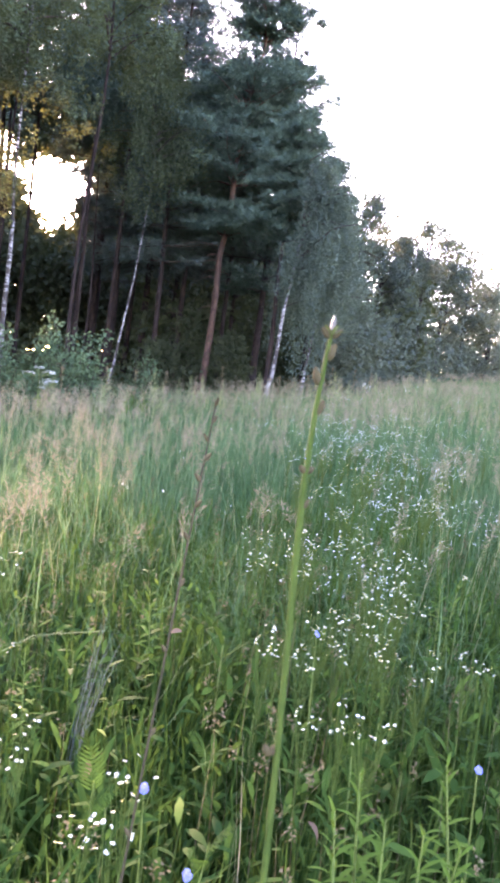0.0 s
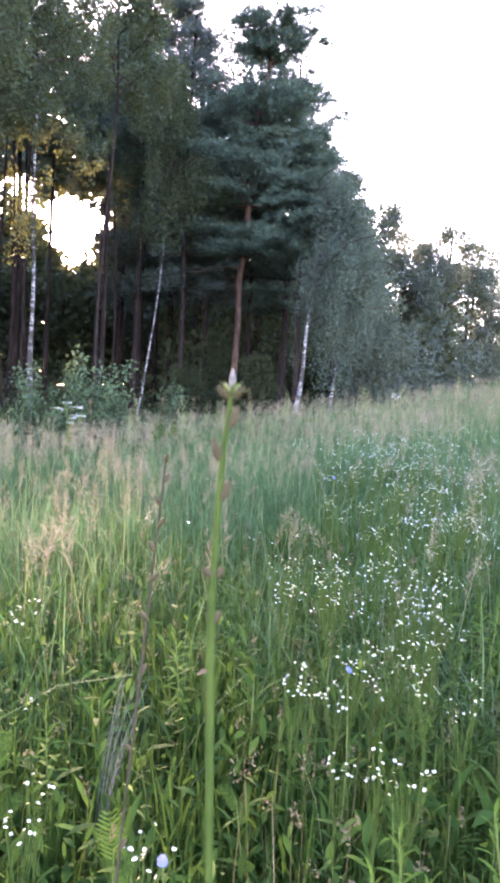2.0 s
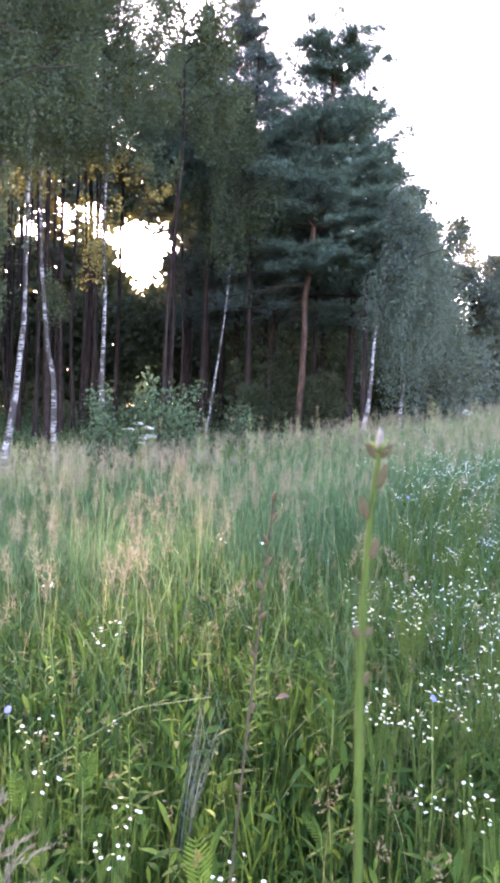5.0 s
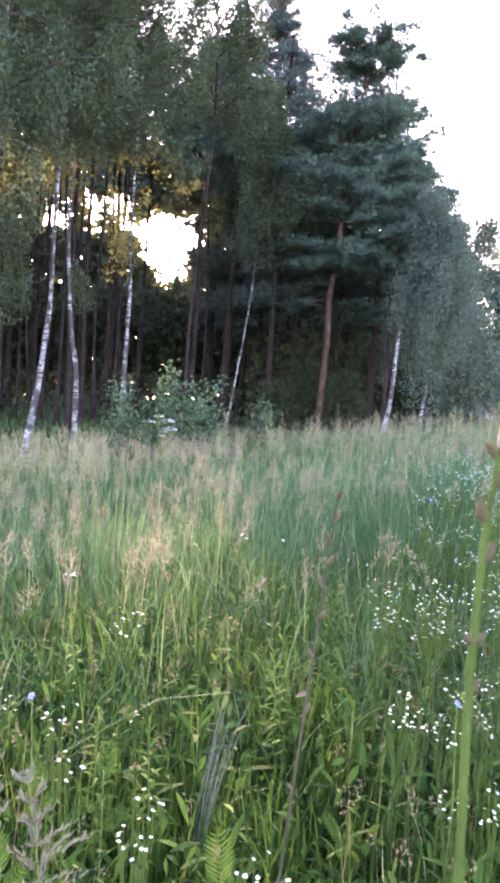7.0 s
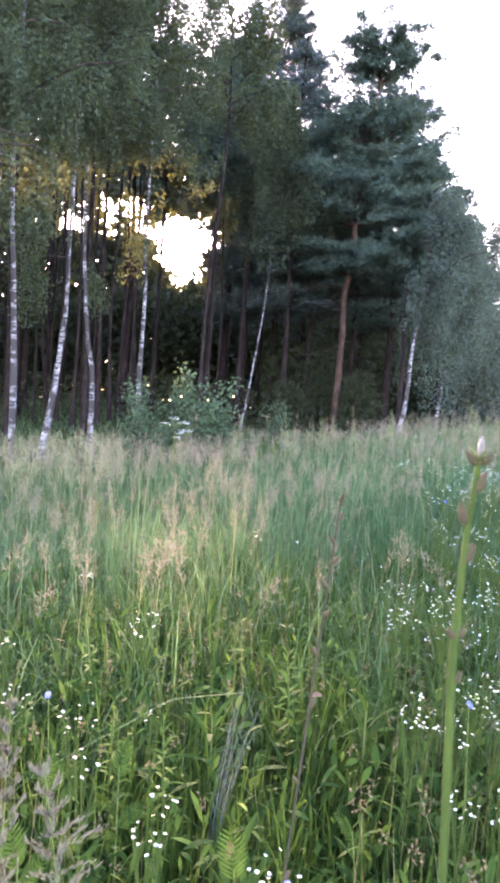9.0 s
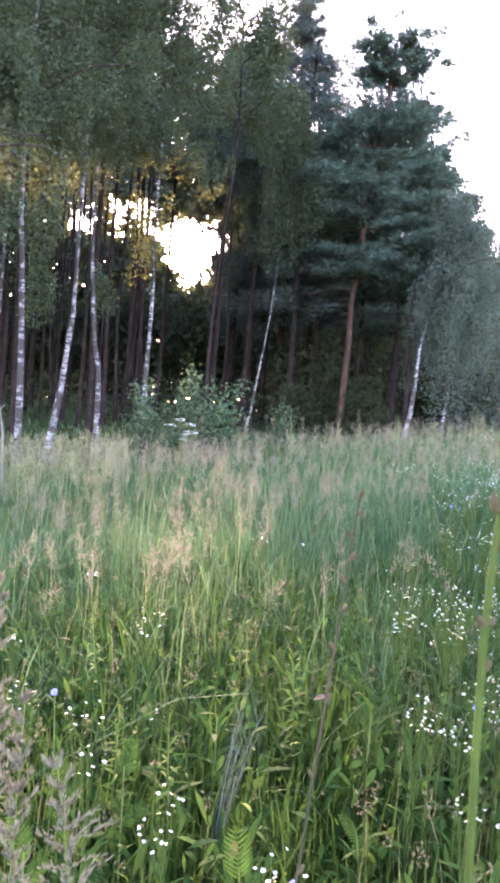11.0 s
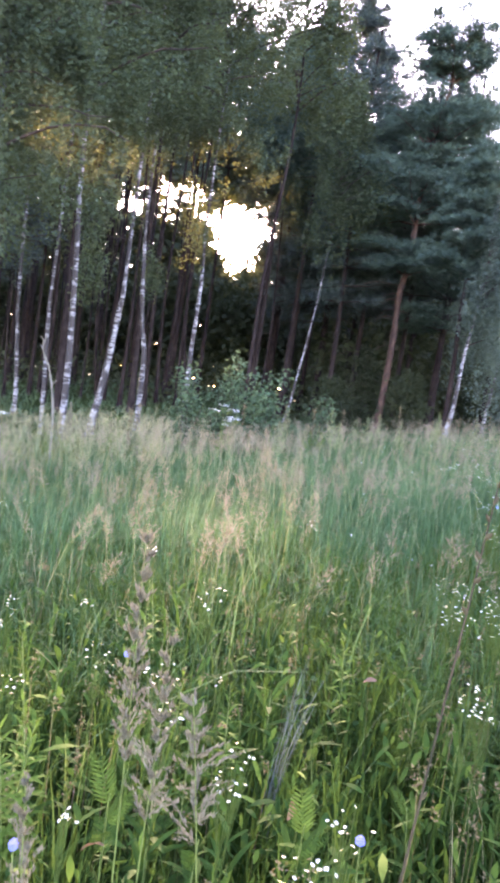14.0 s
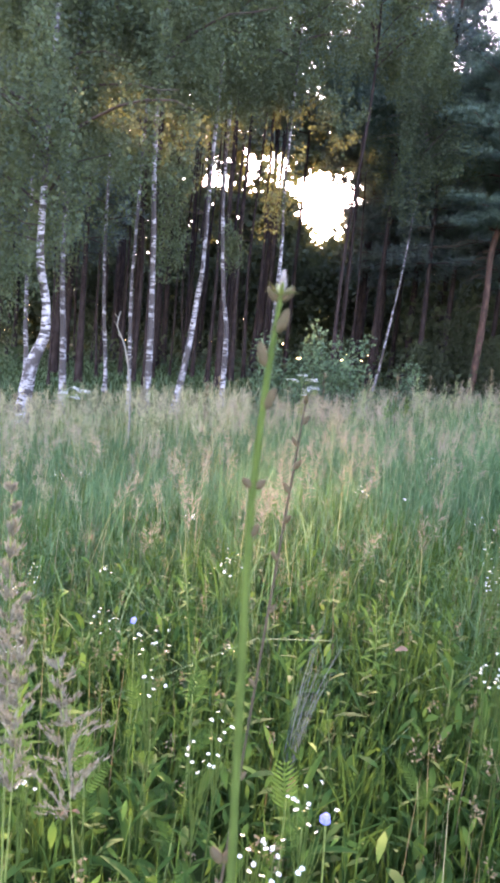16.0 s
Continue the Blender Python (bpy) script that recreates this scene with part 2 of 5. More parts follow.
def needle_tufts(at, out, count, length, width):
    """Bunches of needles: thin triangles that fan out from each place."""
    n = len(at)
    a = np.repeat(at, count, 0)
    d = unit(n * count) * 0.8 + np.repeat(out, count, 0) * 0.7
    d[:, 2] += 0.25
    d /= np.linalg.norm(d, axis=1)[:, None]
    s = np.cross(d, unit(n * count))
    s /= np.linalg.norm(s, axis=1)[:, None] + 1e-9
    L = (length * rng.uniform(0.7, 1.3, n * count))[:, None]
    v = np.stack([a - s * width, a + s * width, a + d * L], 1).reshape(-1, 3)
    return v, np.arange(3 * n * count).reshape(-1, 3)


def blades(base, height, width, lean, segs=3, power=1.4, turn=None):
    """Grass blades that bend over towards their tips."""
    n = len(base)
    az = rng.uniform(0, 2 * np.pi, n) if turn is None else turn
    to = np.stack([np.cos(az), np.sin(az), np.zeros(n)], 1)
    fa = rng.uniform(0, 2 * np.pi, n)
    side = np.stack([np.cos(fa), np.sin(fa), np.zeros(n)], 1)
    rows = []
    for k in range(segs + 1):
        s = k / segs
        c = base + np.array([0, 0, 1.0]) * (height * (s - 0.22 * s**3 * lean / 0.4))[:, None] + to * (height * lean * s**2)[:, None]
        w = (width * (1 - s**power) * 0.5 + 0.0002)[:, None]
        rows += [c - side * w, c + side * w]
    v = np.stack(rows, 1).reshape(-1, 3)
    m = 2 * (segs + 1)
    f = np.concatenate([np.arange(n)[:, None] * m + np.array([2 * k, 2 * k + 1, 2 * k + 3, 2 * k + 2]) for k in range(segs)])
    return v, f


def edge_y(x):
    """Where the meadow ends and the wood begins."""
    return np.interp(x, [-30, -10, -6, -4, -2, 2, 6, 10, 20, 40, 80], [4, 8.5, 10.3, 12.2, 14.2, 16.6, 19.2, 25, 38, 62, 110])


def level(x, y):
    """The ground's height: a slope that rises to one side, and into the wood."""
    x, y = np.asarray(x, float), np.asarray(y, float)
    r = np.clip(np.hypot(x, y) / 6, 0, 1)
    xr, xl = 24 * np.tanh(np.maximum(x, 0) / 24), 14 * np.tanh(np.minimum(x, 0) / 14)
    wood = 0.05 * np.clip(y - edge_y(x) - 2.0, 0, 26) * np.clip((1.5 - x) / 3, 0, 1)
    return wood + r * (0.09 * xl + 0.098 * xr + 0.0022 * np.minimum(xr, 12) ** 2 + 0.009 * 50 * np.tanh(np.maximum(y, 0) / 50))


def on_ground(x, y, dz=0.0):
    return (float(x), float(y), float(level(x, y)) + dz)


# ---- ground ----
def ground_sheet():
    step = np.concatenate([-np.geomspace(1500, 60, 14), np.arange(-50, 51, 1.0), np.geomspace(60, 1500, 14)])
    gx, gy = np.meshgrid(step, step, indexing="ij")
    z = level(gx, gy) + 0.02 * np.sin(gx * 2.1 + gy) + 0.02 * np.sin(gy * 1.7 - gx * 0.6)
    n = len(step)
    v = np.stack([gx, gy, z], -1).reshape(-1, 3)
    i, j = np.meshgrid(np.arange(n - 1), np.arange(n - 1), indexing="ij")
    f = np.stack([i * n + j, (i + 1) * n + j, (i + 1) * n + j + 1, i * n + j + 1], -1).reshape(-1, 4)
    return mesh("ground", v, f, M_GROUND, True)


tagged(new("ground", ground_sheet()), "rough meadow ground under tall green grass", "ground", kind="structure")


# ---- trees ----
def trunk_mesh(line, r0, r1, mat, segs=10, flare=1.35):
    p = smooth_line(line, 5)
    s = np.linspace(0, 1, len(p))
    r = r0 + (r1 - r0) * s**0.7
    r = r * (1 + (flare - 1) * np.exp(-s * 22)) * (1 + 0.05 * rng.normal(size=len(p)))
    v, f = tube(p, r, segs)
    return mesh("trunk", v, f, mat, True), p, r


def limb_line(start, az, length, rise, sag, steps=7):
    s = np.linspace(0, 1, steps)[:, None]
    to = np.array([math.cos(az), math.sin(az), 0])
    wob = np.cumsum(rng.normal(0, 0.035 * length, (steps, 3)), 0) * s
    return np.asarray(start) + to * length * s + np.array([0, 0, 1.0]) * (rise * s - sag * s**2) + wob


def put_limbs(parent, lines, radii, mat, own=10):
    """The thickest limbs singly, the rest as one mesh of twigs."""
    order = np.argsort([-r for r in radii])
    for k in order[:own]:
        v, f = tube(lines[k], radii[k] * np.linspace(1, 0.25, len(lines[k])), 6)
        part("limb", mesh("limb", v, f, mat, True), parent)
    rest = [tube(lines[k][::2], radii[k] * np.linspace(1, 0.25, len(lines[k][::2])), 3) for k in order[own:]]
    if rest:
        v, f = joined(rest)
        tagged(part("brushwood", mesh("brushwood", v, f, mat, True), parent), kind="stuff")


def line_at(p, z):
    return np.array([np.interp(z, p[:, 2], p[:, k]) for k in (0, 1)] + [z])


def birch(place, line, r0, label, crown=(4.5, 11.0), spread=2.0, limbs=28, strands=15, leaves=50, hang=1.5, leaf=0.065,
          low=(), mat=None, r1=0.022, bark=None, side=None, group="trees at the wood's edge", name="birch_tree"):
    """A birch: a pale trunk, thin limbs and leaves on long hanging twigs."""
    tree = thing(name, place, label, "tree", group)
    me, p, _ = trunk_mesh(line, r0, r1, bark or M_BIRCH)
    part("trunk", me, tree)
    lines, radii, at = [], [], []
    for k in range(limbs):
        u = rng.uniform(0, 1)
        z = crown[0] + (crown[1] - crown[0]) * u
        az = rng.uniform(0, 2 * np.pi) if side is None else side + float(np.clip(rng.normal(0, 0.7), -1.2, 1.2))
        ln = spread * (1.05 - 0.75 * u**1.6) * rng.uniform(0.55, 1.15)
        ll = limb_line(line_at(p, min(z, p[-1, 2])) + [0, 0, max(0, z - p[-1, 2])], az, ln, ln * 0.75, ln * 0.45)
        lines.append(ll)
        radii.append(0.012 + 0.010 * ln)
        nodes = rng.uniform(0.3, 1.0, 4)
        for q in range(strands):
            s = min(1.0, nodes[q % 4] + rng.normal(0, 0.035))
            q = np.array([np.interp(s, np.linspace(0, 1, len(ll)), ll[:, c]) for c in range(3)])
            L = hang * rng.uniform(0.35, 1.1)
            t = rng.uniform(0, 1, leaves)[:, None]
            sway = rng.normal(0, 0.18, 3) * [1, 1, 0]
            at.append(q + sway * t + np.array([0, 0, -L]) * t + rng.normal(0, 0.10, (leaves, 3)))
    for c, rad, num in low:
        c = np.asarray(c, float)
        base = line_at(p, c[2] + 0.3)
        lines.append(np.linspace(base, c + [0, 0, rad[2] * 0.5], 6) + rng.normal(0, 0.04, (6, 3)))
        radii.append(0.02)
        for _ in range(num // 40):
            q = c + np.clip(rng.normal(0, 0.5, 3), -1, 1) * rad
            L = rad[2] * rng.uniform(0.4, 1.0)
            t = rng.uniform(0, 1, 40)[:, None]
            at.append(q + np.array([0, 0, -L]) * t + rng.normal(0, 0.08, (40, 3)))
    put_limbs(tree, lines, radii, M_TWIG, 8)
    v, f = leaf_cards(np.concatenate(at), leaf, leaf * 0.8, 0.7)
    part("crown", mesh("crown", v, f, mat or M_BLEAF), tree)
    return tree


def pine(place, line, r0, label, crown=(4.0, 13.8), spread=2.4, whorls=16, per=5, tufts=150, r1=0.04, dead=4, profile=1.0,
         needle=None, group="trees at the wood's edge", name="pine_tree", needles=6, size=0.19, droop=0.0, bark=None, pad=0.16, own=10, reach=None, bare=()):
    """A conifer: needles in separate puffs along the limbs. reach: pairs of height and limb length; bare: heights without limbs."""
    tree = thing(name, place, label, "tree", group)
    me, p, _ = trunk_mesh(line, r0, r1, bark or M_PINE)
    part("trunk", me, tree)
    lines, radii, at, out = [], [], [], []
    for k in range(whorls):
        u = (k + rng.uniform(-0.3, 0.3)) / whorls
        u = min(max(u, 0), 1)
        z = crown[0] + (crown[1] - crown[0]) * u
        if any(lo < z < hi for lo, hi in bare):
            continue
        if reach:
            wide = float(np.interp(z, [h for h, _ in reach], [w for _, w in reach]))
        else:
            wide = spread * (1 - u**1.5 * 0.85) ** profile * (0.75 + 0.25 * min(1, u * 5))
        a0 = rng.uniform(0, 2 * np.pi)
        for j in range(per):
            az = a0 + 2 * np.pi * j / per + rng.normal(0, 0.25)
            ln = wide * rng.uniform(0.6, 1.12)
            ll = limb_line(line_at(p, z), az, ln, ln * (0.26 + 0.3 * u - droop), ln * 0.12)
            lines.append(ll)
            radii.append(0.012 + 0.012 * ln)
            n = int(tufts * (0.45 + 0.55 * ln / spread))
            puffs = max(2, int(2.4 * ln + 1))
            sc = np.clip(np.linspace(0.42 if ln > 1 else 0.2, 1.0, puffs) + rng.normal(0, 0.06, puffs), 0.1, 1.05)
            to, across = np.array([math.cos(az), math.sin(az), 0]), np.array([-math.sin(az), math.cos(az), 0])
            c = np.stack([np.interp(sc, np.linspace(0, 1, len(ll)), ll[:, q]) for q in range(3)], 1) + across * (rng.normal(0, 0.17, puffs) * ln * sc)[:, None]
            big = rng.uniform(0.11, 0.24, puffs) * (0.8 + 0.25 * ln)
            pick = rng.integers(0, puffs, n)
            off = rng.normal(0, 1, (n, 3)) * np.stack([big, big, 0.28 * big + 0.35 * pad], 1)[pick]
            off[:, 2] = np.abs(off[:, 2]) * 0.9 - 0.04
            at.append(c[pick] + off)
            out.append(np.tile(to + [0, 0, 0.2 - droop], (n, 1)))
    for _ in range(dead):
        z = crown[0] * rng.uniform(0.4, 1.0)
        lines.append(limb_line(line_at(p, z), rng.uniform(0, 2 * np.pi), rng.uniform(0.5, 1.6), 0.25, 0.5))
        radii.append(0.018)
    put_limbs(tree, lines, radii, M_TWIG if bark else M_PINE, own)
    v, f = needle_tufts(np.concatenate(at), np.concatenate(out), needles, size, 0.016)
    part("crown", mesh("crown", v, f, needle or M_NEEDLE), tree)
    return tree


def local(place, pts):
    return [tuple(np.subtract(q, place)) for q in pts]


def base(x, y):
    return on_ground(x, y, -0.05)


# birches along the edge
b = base(-5.97, 11.5)
birch(b, local(b, [b, (-5.94, 11.52, 0.13), (-5.84, 11.57, 0.8), (-5.70, 11.64, 1.25), (-5.70, 11.64, 1.8), (-5.83, 11.59, 2.6), (-5.81, 11.59, 4.07), (-5.77, 11.61, 6.2), (-5.7, 11.7, 9), (-5.6, 11.8, 12)]),
      0.15, "thick white birch with a curved, cracked base at the wood's edge", crown=(3.2, 11.5), spread=2.0, limbs=34, low=[((-0.35, -0.3, 3.2), (0.8, 0.5, 0.9), 2200), ((-1.2, 0.3, 3.0), (0.8, 0.6, 1.0), 1800), ((-0.2, -0.4, 4.6), (1.0, 0.7, 0.9), 1200), ((1.0, 0.4, 5.0), (0.8, 0.7, 1.0), 1200)])
b = base(-5.81, 12.7)
birch(b, local(b, [b, (-5.81, 12.7, 0.33), (-5.85, 12.69, 1.28), (-5.93, 12.65, 2.86), (-5.9, 12.7, 6), (-5.9, 12.8, 10.5)]),
      0.085, "slim white birch with black bark patches", crown=(6.0, 10.5), spread=1.7, limbs=24)
b = base(-4.35, 13.3)
birch(b, local(b, [b, (-4.36, 13.3, 0.32), (-4.37, 13.28, 1.5), (-4.44, 13.26, 3.15), (-4.55, 13.24, 5.27), (-4.5, 13.3, 8), (-4.4, 13.4, 11.5)]),
      0.085, "straight birch with hanging twigs, leaves lit yellow from behind", crown=(6.3, 11.5), spread=1.9, limbs=28, low=[((-0.45, 0.1, 4.85), (0.85, 0.45, 0.5), 900), ((0.25, 0.1, 5.1), (0.6, 0.4, 0.5), 500), ((0.0, -0.6, 7.4), (0.7, 0.35, 1.1), 1600), ((-0.2, -0.6, 8.8), (0.8, 0.35, 1.2), 1600), ((0.3, -0.5, 10.0), (0.8, 0.35, 1.2), 1200)])
b = base(-4.40, 15.3)
birch(b, local(b, [b, (-4.31, 15.31, 0.42), (-4.19, 15.34, 1.32), (-4.08, 15.37, 2.49), (-4.03, 15.38, 3.17), (-4.02, 15.38, 4.9), (-3.95, 15.4, 8), (-3.8, 15.5, 12)]),
      0.095, "leaning white birch at the wood's edge", crown=(7.2, 12.0), spread=2.0, limbs=28, low=[((-0.3, -0.25, 4.0), (0.3, 0.3, 0.9), 1200), ((0.3, -0.3, 6.6), (0.6, 0.4, 0.7), 1000), ((0.3, -0.6, 8.0), (0.7, 0.35, 1.1), 1500), ((0.4, -0.6, 9.4), (0.8, 0.35, 1.2), 1500)])
b = base(-3.73, 17.0)
birch(b, local(b, [b, (-3.74, 17.0, 0.4), (-3.77, 16.99, 1.76), (-3.91, 16.95, 2.6), (-4.02, 16.93, 3.76), (-4.1, 16.91, 5.23), (-4.1, 17, 8.5), (-4.0, 17, 12.5)]),
      0.08, "thin birch with a bent, crooked white trunk", crown=(7.4, 12.5), spread=1.9, limbs=28, low=[((-0.3, 1.2, 4.2), (0.35, 0.3, 0.6), 900)])
b = base(-2.71, 17.4)
birch(b, local(b, [b, (-2.71, 17.39, 0.57), (-2.73, 17.39, 1.84), (-2.71, 17.39, 3.07), (-2.71, 17.39, 4.07), (-2.76, 17.38, 5.35), (-2.7, 17.4, 9.5)]),
      0.085, "white birch rising behind a leafy shrub", crown=(7.8, 13.0), spread=2.3, limbs=36, low=[((-0.15, -0.3, 5.4), (0.5, 0.3, 0.8), 1100), ((-0.3, -0.4, 7.4), (0.5, 0.3, 0.6), 1400), ((0.9, 0.2, 7.2), (0.7, 0.5, 0.8), 1200), ((0.1, -0.5, 7.8), (0.7, 0.4, 0.7), 1000), ((0.0, -0.3, 9.2), (0.9, 0.5, 0.8), 1200), ((-0.2, -0.2, 10.1), (1.0, 0.5, 0.8), 1200)])
b = base(-5.37, 15.05)
birch(b, local(b, [b, (-5.37, 15.05, 0.23), (-5.46, 15.01, 2.45), (-5.45, 15.02, 3.19), (-5.4, 15, 6), (-5.3, 15, 9.5)]),
      0.05, "very thin young birch among the trunks", crown=(7.4, 9.4), spread=1.2, limbs=16)
b = base(-7.35, 18.57)
birch(b, local(b, [b, (-7.35, 18.57, 0.54), (-7.54, 18.5, 3.09), (-7.6, 18.5, 7), (-7.6, 18.6, 12)]),
      0.075, "slim birch deeper in the wood", crown=(7.0, 12.0), spread=2.0, limbs=24)
b = base(-8.74, 16.8)
birch(b, local(b, [b, (-8.74, 16.83, 0.6), (-8.8, 16.79, 2.0), (-8.8, 16.8, 6), (-8.7, 16.9, 12)]),
      0.09, "birch in the shade of the wood", crown=(4.0, 12.0), spread=2.2, limbs=26)
b = base(-0.40, 24.0)
birch(b, local(b, [b, (-0.27, 24, 0.89), (-0.09, 24, 2.29), (0.05, 24, 3.36), (0.19, 24, 4.64), (0.30, 24, 6.25), (0.36, 24, 7.2)]),
      0.055, "slanting thin birch in front of dark pines", r1=0.012, crown=(6.4, 11.0), spread=1.9, limbs=30, low=[((0.5, -0.5, 6.3), (0.6, 0.3, 0.8), 1000), ((0.8, -0.5, 7.4), (0.6, 0.3, 0.8), 800)])
b = base(3.82, 19.1)
birch(b, local(b, [b, (3.92, 19.1, 1.07), (4.0, 19.09, 1.67), (4.06, 19.07, 2.94), (4.14, 19.06, 3.63), (4.3, 19.2, 4.9)]),
      0.095, "leaning white birch with a broad drooping crown", mat=M_WEEP, crown=(3.4, 6.7), spread=1.9, limbs=34, strands=20, hang=2.0, side=0.15, r1=0.02, leaf=0.058,
      low=[((0.35, -0.35, 3.9), (0.5, 0.25, 0.7), 1400), ((1.3, 0.5, 2.4), (0.8, 0.7, 1.5), 2400), ((2.0, 1.2, 4.2), (0.9, 0.8, 1.6), 2400), ((0.9, -0.5, 4.6), (0.6, 0.4, 1.0), 1600), ((1.2, -0.4, 5.6), (0.8, 0.5, 1.2), 1800)])
b = base(5.89, 23.3)
birch(b, local(b, [b, (5.89, 23.27, 1.21), (5.94, 23.25, 1.93), (6.0, 23.24, 2.6), (6.2, 23.3, 5), (6.4, 23.5, 7.6)]),
      0.07, "young birch under the drooping crowns", mat=M_WEEP, crown=(2.6, 6.6), spread=1.7, limbs=34, hang=1.8)

# birches a little way into the wood, their bark coloured dark for its shade
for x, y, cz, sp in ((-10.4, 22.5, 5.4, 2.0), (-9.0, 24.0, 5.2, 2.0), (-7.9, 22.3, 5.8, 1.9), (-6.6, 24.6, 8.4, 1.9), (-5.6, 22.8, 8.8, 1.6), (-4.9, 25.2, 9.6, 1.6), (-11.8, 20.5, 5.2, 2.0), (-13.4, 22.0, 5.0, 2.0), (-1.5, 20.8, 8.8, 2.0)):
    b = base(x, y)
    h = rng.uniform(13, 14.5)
    birch(b, [(0, 0, 0), (rng.normal(0, 0.1), 0.05, 4), (rng.normal(0, 0.2), 0, 9), (rng.normal(0, 0.2), 0, h)], 0.075, "birch a little way into the wood, bark darkened for shade", crown=(cz, h), spread=sp, limbs=28, strands=11, leaves=42,
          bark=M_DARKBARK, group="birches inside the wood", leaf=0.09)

# pines and spruce
b = base(2.75, 24.85)
pine(b, local(b, [b, (2.77, 24.85, 0.68), (2.85, 24.84, 2.3), (2.89, 24.83, 3.83), (2.87, 24.84, 5.13), (3.02, 24.81, 6.24), (3.07, 24.81, 8.18), (3.10, 24.81, 9.36), (3.28, 24.78, 10.7), (3.5, 24.75, 11.8), (3.66, 24.73, 13.75)]),
     0.145, "tall red-barked pine with layered needle pads", crown=(5.4, 13.2), spread=2.3, whorls=20, per=6, tufts=200, pad=0.14, dead=9,
     reach=((5.4, 1.3), (7.0, 1.9), (9.0, 2.2), (10.4, 1.9), (11.2, 1.3), (12.0, 1.35), (12.8, 1.2), (13.4, 0.6)), bare=((10.6, 11.7), (6.2, 6.6)))
b = base(4.22, 21.08)
pine(b, local(b, [b, (4.22, 21.08, 1.04), (4.25, 21.08, 2.64), (4.21, 21.08, 4.49), (4.3, 21.1, 7.0), (4.4, 21.2, 9.0)]),
     0.10, "slim dark pine beside a leaning birch", crown=(4.6, 8.3), spread=1.5, whorls=11, bark=M_DARKBARK, dead=1)
for x, y, top, r, cz, sp in ((7.4, 29.5, 10.6, 0.13, 4.0, 1.9), (2.0, 28.5, 12.6, 0.14, 4.8, 2.3), (-0.6, 27.0, 13.0, 0.13, 8.4, 1.9), (-4.1, 29.5, 15.5, 0.10, 9.4, 2.3), (-1.9, 28.6, 15.0, 0.10, 9.2, 2.2)):
    b = base(x, y)
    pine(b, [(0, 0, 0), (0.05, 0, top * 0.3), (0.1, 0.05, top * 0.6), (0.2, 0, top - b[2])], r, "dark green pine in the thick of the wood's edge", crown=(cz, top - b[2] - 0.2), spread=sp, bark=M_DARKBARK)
b = base(4.9, 27.2)
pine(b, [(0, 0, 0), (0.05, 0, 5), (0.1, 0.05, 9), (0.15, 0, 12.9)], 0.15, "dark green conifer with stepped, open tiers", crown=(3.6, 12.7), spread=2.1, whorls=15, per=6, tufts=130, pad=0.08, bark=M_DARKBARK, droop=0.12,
     reach=((3.6, 2.0), (7.0, 2.1), (9.3, 1.9), (10.6, 1.5), (12.0, 0.9), (12.7, 0.35)))
b = base(0.75, 31.5)
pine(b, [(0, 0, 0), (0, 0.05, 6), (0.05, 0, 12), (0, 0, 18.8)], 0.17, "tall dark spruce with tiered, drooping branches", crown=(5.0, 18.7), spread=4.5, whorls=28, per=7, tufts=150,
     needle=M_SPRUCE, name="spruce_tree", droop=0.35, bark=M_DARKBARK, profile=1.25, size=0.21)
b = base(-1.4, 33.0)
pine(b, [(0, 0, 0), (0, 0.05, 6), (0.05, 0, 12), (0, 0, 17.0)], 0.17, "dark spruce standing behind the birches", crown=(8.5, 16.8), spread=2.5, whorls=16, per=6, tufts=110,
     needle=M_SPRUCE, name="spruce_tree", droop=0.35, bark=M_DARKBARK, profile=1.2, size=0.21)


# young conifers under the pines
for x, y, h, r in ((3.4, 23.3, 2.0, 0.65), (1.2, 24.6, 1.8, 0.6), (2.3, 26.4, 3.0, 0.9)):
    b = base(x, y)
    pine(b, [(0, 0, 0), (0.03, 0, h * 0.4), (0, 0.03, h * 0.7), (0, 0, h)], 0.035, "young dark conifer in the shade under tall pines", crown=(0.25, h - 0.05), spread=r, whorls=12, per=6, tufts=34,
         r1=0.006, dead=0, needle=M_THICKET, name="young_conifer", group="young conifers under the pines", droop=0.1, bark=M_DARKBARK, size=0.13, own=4)


